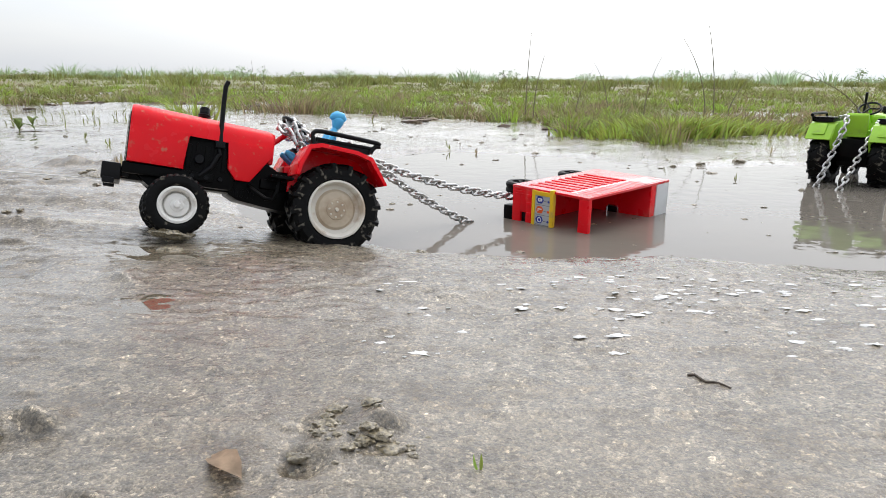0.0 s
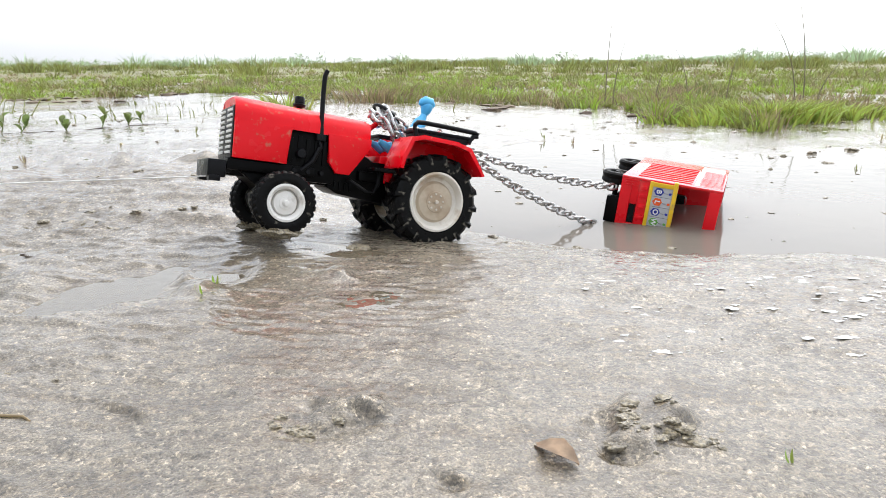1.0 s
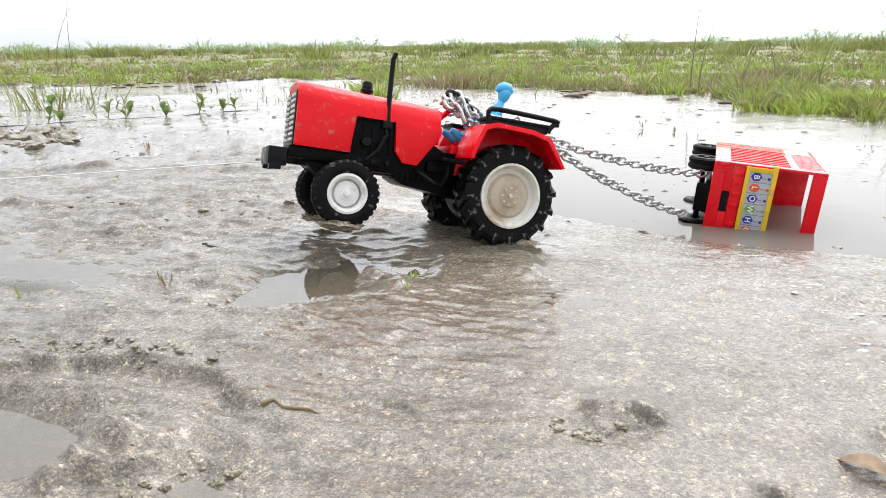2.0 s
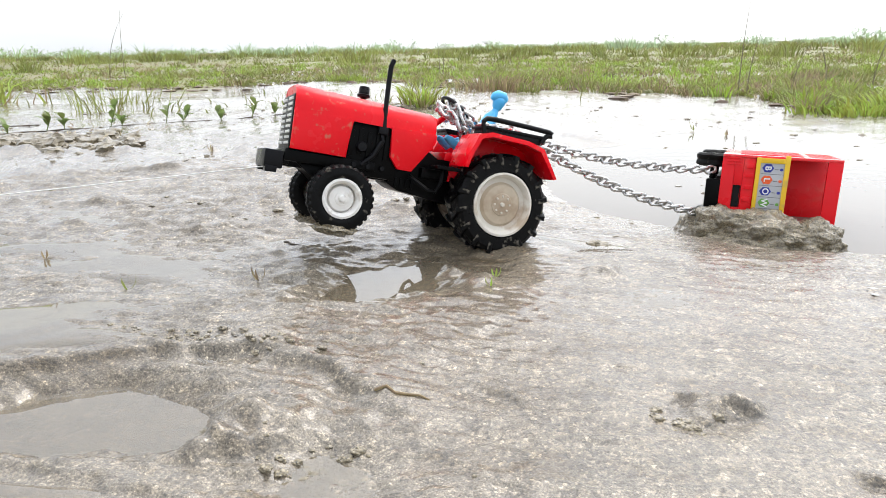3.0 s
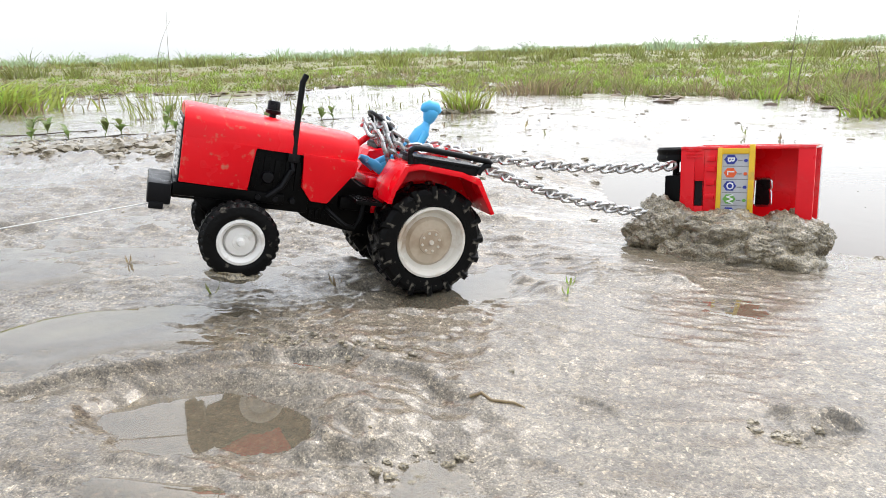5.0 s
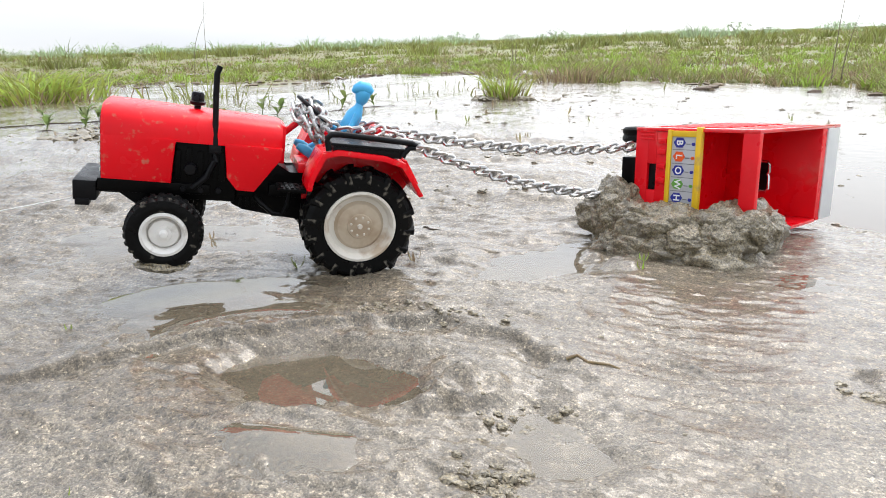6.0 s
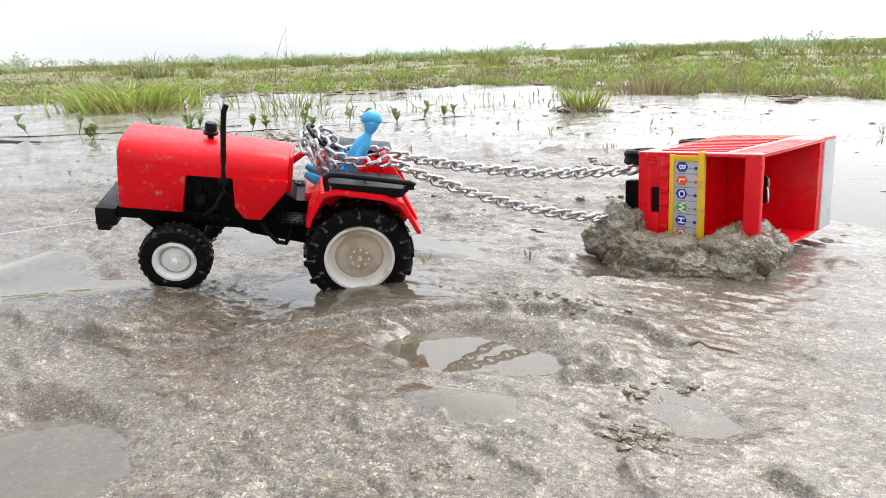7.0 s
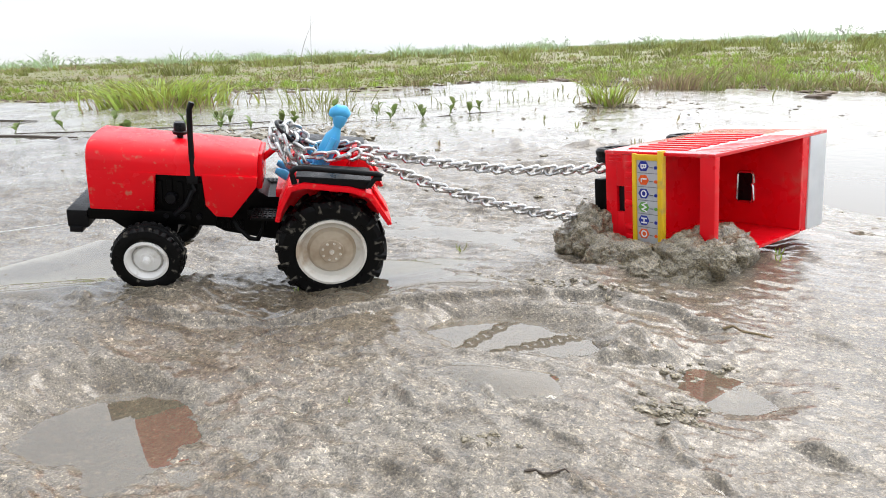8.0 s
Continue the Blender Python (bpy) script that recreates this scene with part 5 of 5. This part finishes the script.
# ---- creeping vine with small leaves on the flat ----
def leaf_shape(bm, base, d, n, length, width):
    d, n = d.normalized(), n.normalized()
    s = d.cross(n).normalized()
    left, right = [], []
    for u, w in ((0.0, 0.06), (0.25, 0.75), (0.5, 1.0), (0.78, 0.62), (1.0, 0.03)):
        c = base + d * length * u + n * length * 0.14 * math.sin(u * 3.1)
        left.append(bm.verts.new(c - s * width / 2 * w + n * width * 0.12 * w))
        right.append(bm.verts.new(c + s * width / 2 * w + n * width * 0.12 * w))
    mid = [bm.verts.new((a.co + b.co) / 2 - n * width * 0.10) for a, b in zip(left, right)]
    for i in range(4):
        bm.faces.new((left[i], mid[i], mid[i + 1], left[i + 1]))
        bm.faces.new((mid[i], right[i], right[i + 1], mid[i + 1]))
    return bm


def vine(points, shoots, label, seed, size=1.0):
    rng = random.Random(seed)
    t = thing("vine", pose(0, 0, 0), label, "vine")
    pts = [(x * 1000, y * 1000, float(ground_z(x, y)) * 1000 + 0.3) for x, y in points]
    curve = [c + Vector((rng.uniform(-6, 6), rng.uniform(-9, 9), rng.uniform(-1.5, 1.0))) for c in smooth_curve(pts, 6)]
    part("stem", tube(bmesh.new(), [tuple(c) for c in curve], 1.1, 6), twig_bark, t, "thin brown creeping stem")
    for k in range(shoots):
        p = curve[int(min(0.999, max(0, (k + 0.5 + rng.uniform(-0.8, 0.8)) / shoots)) * (len(curve) - 1))] * 0.001
        bm = bmesh.new()
        hgt = size * (0.010 + 0.030 * rng.random() ** 1.6)
        lx, ly = rng.uniform(-0.9, 0.9), rng.uniform(-0.6, 0.6)
        top = p + Vector((lx * hgt, ly * hgt, hgt))
        tube(bm, [tuple(p * 1000), tuple((p + top) * 500 + Vector((lx, 0, 0))), tuple(top * 1000)], 0.9, 5)
        for j in range(rng.randint(4, 7)):
            u = rng.uniform(0.15, 1.0)
            a = rng.uniform(0, 6.28)
            leaf_shape(bm, p.lerp(top, u), Vector((math.cos(a), math.sin(a), rng.uniform(0.3, 1.6))), Vector((-math.cos(a) * 0.4, -math.sin(a) * 0.4, 1)), size * rng.uniform(0.014, 0.025), size * rng.uniform(0.009, 0.014))
        part("shoot", bm, vine_green, t, "upright shoot with small oval leaves")


vine([(-1.42, 0.70), (-1.24, 0.83), (-1.09, 0.93), (-0.98, 1.03), (-0.86, 1.12), (-0.75, 1.22)], 15, "creeping vine with small green leaves on wet silt", 4)
vine([(-1.72, 0.74), (-1.52, 0.80), (-1.36, 0.90), (-1.22, 1.02)], 6, "creeping vine with small green leaves on wet silt", 6, 1.1)


# ---- clods, twigs, a dead leaf and small sprouts ----
def clods(cx, cy, sx, sy, n, r0, r1, label, seed, mat=clod_mud):
    rng = random.Random(seed)
    bm = bmesh.new()
    for k in range(n):
        x, y = cx + rng.gauss(0, sx), cy + rng.gauss(0, sy)
        r = rng.uniform(r0, r1)
        blob(bm, (x * 1000, y * 1000, float(ground_z(x, y)) * 1000 + r * 0.05), r, k + seed, 0.5, (1.4, 1.0, 0.62), 3, 1.5)
    tagged(part("clods", bm, mat), label, "mud clods", kind="stuff")


clods(-0.98, 0.76, 0.09, 0.040, 110, 3, 15, "broken wet mud clods beside the vine", 3)
clods(-0.53, 1.28, 0.03, 0.015, 30, 4, 12, "small mud mound under a grass tuft", 4)
clods(-0.033, 0.151, 0.008, 0.005, 26, 0.5, 2.2, "dark crumbs of mud", 5)
clods(-0.128, 0.148, 0.006, 0.003, 14, 0.4, 1.6, "dark crumbs of mud", 6)
clods(-0.289, 0.032, 0.006, 0.003, 14, 0.4, 1.7, "dark crumbs of mud", 7)
clods(-0.236, 0.073, 0.007, 0.009, 34, 0.5, 2.2, "crumbled lumps of mud", 8)
clods(-0.235, 0.110, 0.014, 0.007, 34, 0.4, 1.8, "crumbled lumps of mud", 9)
clods(-0.30, 0.166, 0.032, 0.003, 70, 0.3, 1.3, "crumbs along a scoured edge", 10)
clods(-0.36, 0.40, 0.10, 0.03, 30, 0.8, 3.0, "small lumps on the silt flat", 11)
clods(-0.155, 0.335, 0.004, 0.002, 3, 2.0, 4.0, "wet lump of mud", 12)
clods(0.05, 0.80, 0.25, 0.05, 30, 2.0, 7.0, "low mud lumps at the far shore of the pool", 13)
clods(-0.30, 0.62, 0.15, 0.04, 24, 1.5, 5.0, "low mud lumps on the wet flat", 14)


def lying_leaf():
    bm = bmesh.new()
    z = float(ground_z(-0.057, 0.135)) + 0.001
    leaf_shape(bm, Vector((-0.064, 0.146, z - 0.0006)), Vector((0.62, -0.55, 0.06)), Vector((0.02, -0.10, 1)), 0.015, 0.0070)
    bmesh.ops.solidify(bm, geom=bm.faces[:], thickness=0.0004)
    tagged(part("dead_leaf", bm, dry_leaf), "curled dead brown leaf on the wet silt", "leaf")


lying_leaf()


def twig(x0, y0, x1, y1, r, label, mat=twig_bark):
    bm = bmesh.new()
    pts = []
    for k in range(6):
        u = k / 5
        x, y = x0 + (x1 - x0) * u, y0 + (y1 - y0) * u
        pts.append((x * 1000, y * 1000 + 1.2 * math.sin(k * 2.1), float(ground_z(x, y)) * 1000 + r * 0.6))
    tagged(part("twig", tube(bm, pts, r, 6, taper=lambda u: 1 - 0.5 * u), mat), label, "twig", "twigs on the silt")


twig(-0.345, 0.312, -0.330, 0.306, 0.7, "short dark twig on the silt")
twig(-0.472, 0.275, -0.458, 0.268, 0.7, "short dark twig on the silt")
twig(-0.226, 0.143, -0.207, 0.143, 0.6, "pale straw lying on the silt", grass_dry)
twig(-0.272, 0.022, -0.258, 0.026, 0.5, "dark wet twig on the silt")
twig(0.062, 0.19, 0.072, 0.184, 0.5, "short dark twig on the silt")
twig(-1.72, 0.685, -1.41, 0.682, 3.5, "dark wet stick on the flat")
twig(-2.4, 1.0, -2.0, 0.98, 3.0, "dark wet stick on the flat")


def sprout(x, y, h, n, mat, label, seed):
    rng = random.Random(seed)
    bm = bmesh.new()
    p = Vector((x, y, float(ground_z(x, y)) - 0.001))
    for k in range(n):
        a = rng.uniform(0, 6.28)
        leaf_shape(bm, p, Vector((math.cos(a) * 0.5, math.sin(a) * 0.5, 1)), Vector((math.cos(a), math.sin(a), -0.3)), h * rng.uniform(0.6, 1), h * 0.14)
    tagged(part("sprout", bm, mat), label, "sprout", "sprouts in the silt")


sprout(-0.386, 0.224, 0.010, 3, grass_green, "tiny green sprout in the silt", 1)
sprout(-0.47, 0.258, 0.008, 3, grass_dry, "tiny dry sprout in the silt", 2)
sprout(0.0, 0.140, 0.006, 2, grass_bright, "tiny bright green sprout in the silt", 3)
sprout(-0.205, 0.258, 0.008, 3, grass_bright, "tiny bright green sprout in the silt", 4)
sprout(-0.205, 0.245, 0.007, 2, grass_bright, "tiny bright green sprout in the silt", 5)
sprout(-0.325, 0.245, 0.010, 4, grass_dry, "tiny dry sprout in the silt", 6)
sprout(-0.43, 0.115, 0.006, 3, grass_bright, "tiny bright green sprout in the silt", 7)
sprout(-0.345, 0.035, 0.004, 2, grass_bright, "tiny bright green sprout in the silt", 8)
for k in range(26):
    r0 = random.Random(100 + k)
    sx, sy = r0.uniform(-0.7, 0.7), r0.uniform(0.62, 1.25)
    sprout(sx, sy, r0.uniform(0.010, 0.022), 3, grass_dry if k % 3 else grass_green, "thin sprout on the wet flat", 200 + k)


def foam(n, x0, x1, y0, y1, seed):
    rng = random.Random(seed)
    bm = bmesh.new()
    for k in range(n):
        x, y = rng.uniform(x0, x1), rng.uniform(y0, y1)
        r = 0.22 + 1.1 * rng.random() ** 3
        blob(bm, (x * 1000, y * 1000, float(ground_z(x, y)) * 1000 + 0.15), r, k + seed, 1.1, (2.2, 1.2, 0.14 / r), 2, 2.2)
    tagged(part("foam", bm, foam_white), "thin patches of dried white foam on the bank", "foam", kind="stuff")


foam(170, 0.03, 0.22, 0.24, 0.31, 3)
foam(120, -0.04, 0.14, 0.20, 0.28, 4)


def crumbs(n, seed):
    """Small dark lumps strewn over the wet flat behind."""
    rng = random.Random(seed)
    bm = bmesh.new()
    for k in range(n):
        x, y = rng.uniform(-1.3, 0.75), 0.36 + 1.0 * rng.random() ** 1.3
        r = (0.5 + 2.2 * rng.random() ** 3) * (0.6 + 0.8 * y)
        blob(bm, (x * 1000, y * 1000, max(float(ground_z(x, y)), POOL if x > -0.1 else -1) * 1000), r, k + seed, 0.7, (1.6, 1.0, 0.6), 1, 1.7)
    tagged(part("clods", bm, clod_mud), "small dark crumbs of mud on the wet flat", "mud clods", kind="stuff")


crumbs(700, 31)

# ---- what moves ----
TRACTOR = [
    (0, -0.1000, 0.4367, 0.0003, -11.5, 12.4, 26.5),
    (0.5, -0.1166, 0.4215, 0.0053, -9.6, 12.2, 30.4),
    (1, -0.1387, 0.4065, 0.0120, -7.6, 12.0, 33.8),
    (1.5, -0.1649, 0.3931, 0.0168, -9.6, 11.7, 30.2),
    (1.7, -0.1733, 0.3783, 0.0198, -9.7, 11.6, 28.7),
    (2.8, -0.2270, 0.3535, 0.0196, -6.6, 14.3, 34.7),
    (3, -0.2326, 0.3506, 0.0199, -7.0, 14.0, 34.2),
    (3.5, -0.2446, 0.3402, 0.0203, -3.4, 15.2, 35.7),
    (4, -0.2595, 0.3226, 0.0178, 0.4, 16.3, 39.6),
    (4.5, -0.2716, 0.3147, 0.0188, 0.6, 15.0, 40.8),
    (4.7, -0.2802, 0.2925, 0.0234, 0.6, 14.8, 40.7),
    (5.8, -0.3405, 0.2628, 0.0259, 2.4, 11.0, 38.7),
    (6, -0.3623, 0.2427, 0.0291, 3.0, 10.3, 37.5),
    (6.5, -0.3833, 0.2157, 0.0301, 7.6, 10.0, 34.4),
    (7, -0.4087, 0.1848, 0.0280, 10.3, 9.5, 35.3),
    (7.5, -0.4216, 0.1678, 0.0288, 11.0, 9.6, 35.6),
    (8, -0.4346, 0.1555, 0.0302, 9.0, 7.7, 36.5),
]
TRUCK = [
    (0, 0.0332, 0.5167, -0.0506, 0.8, 1.9, -44.9),
    (0.5, 0.0206, 0.5103, -0.0472, -0.8, 5.5, -32.8),
    (1, 0.0024, 0.4864, -0.0416, -1.0, 7.1, -18.8),
    (1.5, -0.0201, 0.4745, -0.0372, -0.1, 7.2, -13.0),
    (1.7, -0.0292, 0.4693, -0.0344, -0.0, 6.5, -12.2),
    (2.8, -0.0754, 0.4328, -0.0241, -6.6, 1.3, -10.8),
    (3, -0.0814, 0.4275, -0.0201, -6.5, 1.6, -10.9),
    (3.5, -0.0901, 0.4220, -0.0176, -7.7, 0.0, -10.7),
    (4, -0.1031, 0.4140, -0.0145, -7.7, -2.5, -10.6),
    (4.5, -0.1157, 0.4049, -0.0094, -7.7, -3.1, -10.8),
    (4.7, -0.1321, 0.3771, -0.0047, -7.7, -3.0, -11.2),
    (5.8, -0.1881, 0.3409, 0.0043, -5.3, -2.2, -23.5),
    (6, -0.2145, 0.3204, 0.0052, -4.7, -2.2, -29.3),
    (6.5, -0.2375, 0.2981, 0.0046, -3.4, -2.9, -26.3),
    (7, -0.2660, 0.2742, 0.0043, -1.3, -2.7, -22.3),
    (7.5, -0.2820, 0.2659, 0.0034, 0.3, -2.7, -25.1),
    (8, -0.2973, 0.2426, 0.0052, 0.5, -3.1, -28.2),
]
STRING = [
    (0, -0.2078, 0.3700, 0.0315, 19.9, 7.9),
    (0.5, -0.2197, 0.3474, 0.0358, 22.8, 5.3),
    (1, -0.2373, 0.3263, 0.0416, 25.4, 2.2),
    (1.5, -0.2686, 0.3194, 0.0461, 22.6, 0.4),
    (1.7, -0.2788, 0.3073, 0.0489, 21.5, 0.2),
    (2.8, -0.3234, 0.2724, 0.0540, 26.0, -2.6),
    (3, -0.3298, 0.2703, 0.0538, 25.6, -2.5),
    (3.5, -0.3392, 0.2575, 0.0560, 26.8, -3.3),
    (4, -0.3478, 0.2340, 0.0553, 29.7, -3.6),
    (4.5, -0.3587, 0.2238, 0.0534, 30.6, -3.3),
    (4.7, -0.3676, 0.2016, 0.0575, 30.5, -4.0),
    (5.8, -0.4325, 0.1737, 0.0512, 29.0, -6.6),
    (6, -0.4563, 0.1553, 0.0526, 28.1, -6.6),
    (6.5, -0.4822, 0.1333, 0.0520, 25.8, -7.5),
    (7, -0.5065, 0.1008, 0.0484, 26.5, -5.2),
    (7.5, -0.5190, 0.0833, 0.0491, 26.7, -5.0),
    (8, -0.5311, 0.0692, 0.0467, 27.4, -4.5),
]


def between(rows, times):
    """Rows with some moments between added, for turns that are too large for one step."""
    have = {r[0]: r for r in rows}
    out = []
    ts = [r[0] for r in rows]
    for t in sorted(set(ts) | set(times)):
        out.append(have.get(t) or (t, *(float(np.interp(t, ts, [r[i] for r in rows])) for i in range(1, len(rows[0])))))
    return out


def motions():
    tr_rows = between(TRACTOR, (2.25, 5.25))
    poses = [(r[0], pose(*r[1:])) for r in tr_rows]
    walk(tractor, poses)
    walk(bundle, poses)
    walk(doll, [(t, m @ pose(0, 0, float(np.interp(t, (3.0, 4.5), (0.0018, 0.0022))), 0, float(np.interp(t, (3.0, 4.5), (3, 0))))) for t, m in poses])
    # the rear wheels roll with the way that the tractor makes
    way, spin = 0.0, []
    for i, r in enumerate(tr_rows):
        if i:
            q = tr_rows[i - 1]
            way += math.hypot(r[1] - q[1], r[2] - q[2])
        spin.append((r[0], -math.degrees(way / 0.029)))
    for w, s in zip(rear_wheels, (-1, 1)):
        walk(w, [(t, pose(0, s * 0.028, 0, 0, a)) for t, a in spin])
    tk_rows = between(TRUCK, (2.25, 5.25))
    tk = [(r[0], pose(*r[1:])) for r in tk_rows]
    walk(truck, tk)
    # mud gathers before the truck as it is dragged up the bank
    for heap, ts, hs in ((heap_low, (0, 1.7, 2.8, 4.5, 8), (-0.040, -0.036, 0.011, 0.012, -0.004)), (heap_high, (0, 2.8, 3.5, 4.5, 5.8, 8), (-0.05, -0.010, -0.003, 0.003, 0.002, -0.001)), (heap_side, (0, 2.8, 3.5, 4.5, 5.8, 8), (-0.05, -0.008, -0.002, 0.005, 0.006, 0.003))):
        walk(heap, [(t, Matrix.Translation((0, 0, float(np.interp(t, ts, hs)))) @ m) for t, m in tk])
    # the towing strands hang between the tractor's seat and the truck's axle
    ends = (((14, 6, 45), (-5, 6, 46), 0.006), ((14, -9, 45), (-13, -5, 17), 0.007))
    for (c, links), (a, b, sag) in zip(strands, ends):
        keys = [[] for _ in links]
        for (t, m), (_, n) in zip(poses, tk):
            p, q = m @ mm(*a), n @ mm(*b)
            curve = [p.lerp(q, k / 24) - Vector((0, 0, sag * 4 * (k / 24) * (1 - k / 24))) for k in range(25)]
            for k, (at, d) in enumerate(along(curve, len(links))[0]):
                keys[k].append((t, link_pose(at, d, k)))
        for ob, rows in zip(links, keys):
            walk(ob, rows)
    walk(pull_string, [(t, pose(x, y, z, 0, pitch, yaw)) for t, x, y, z, yaw, pitch in STRING])


motions()
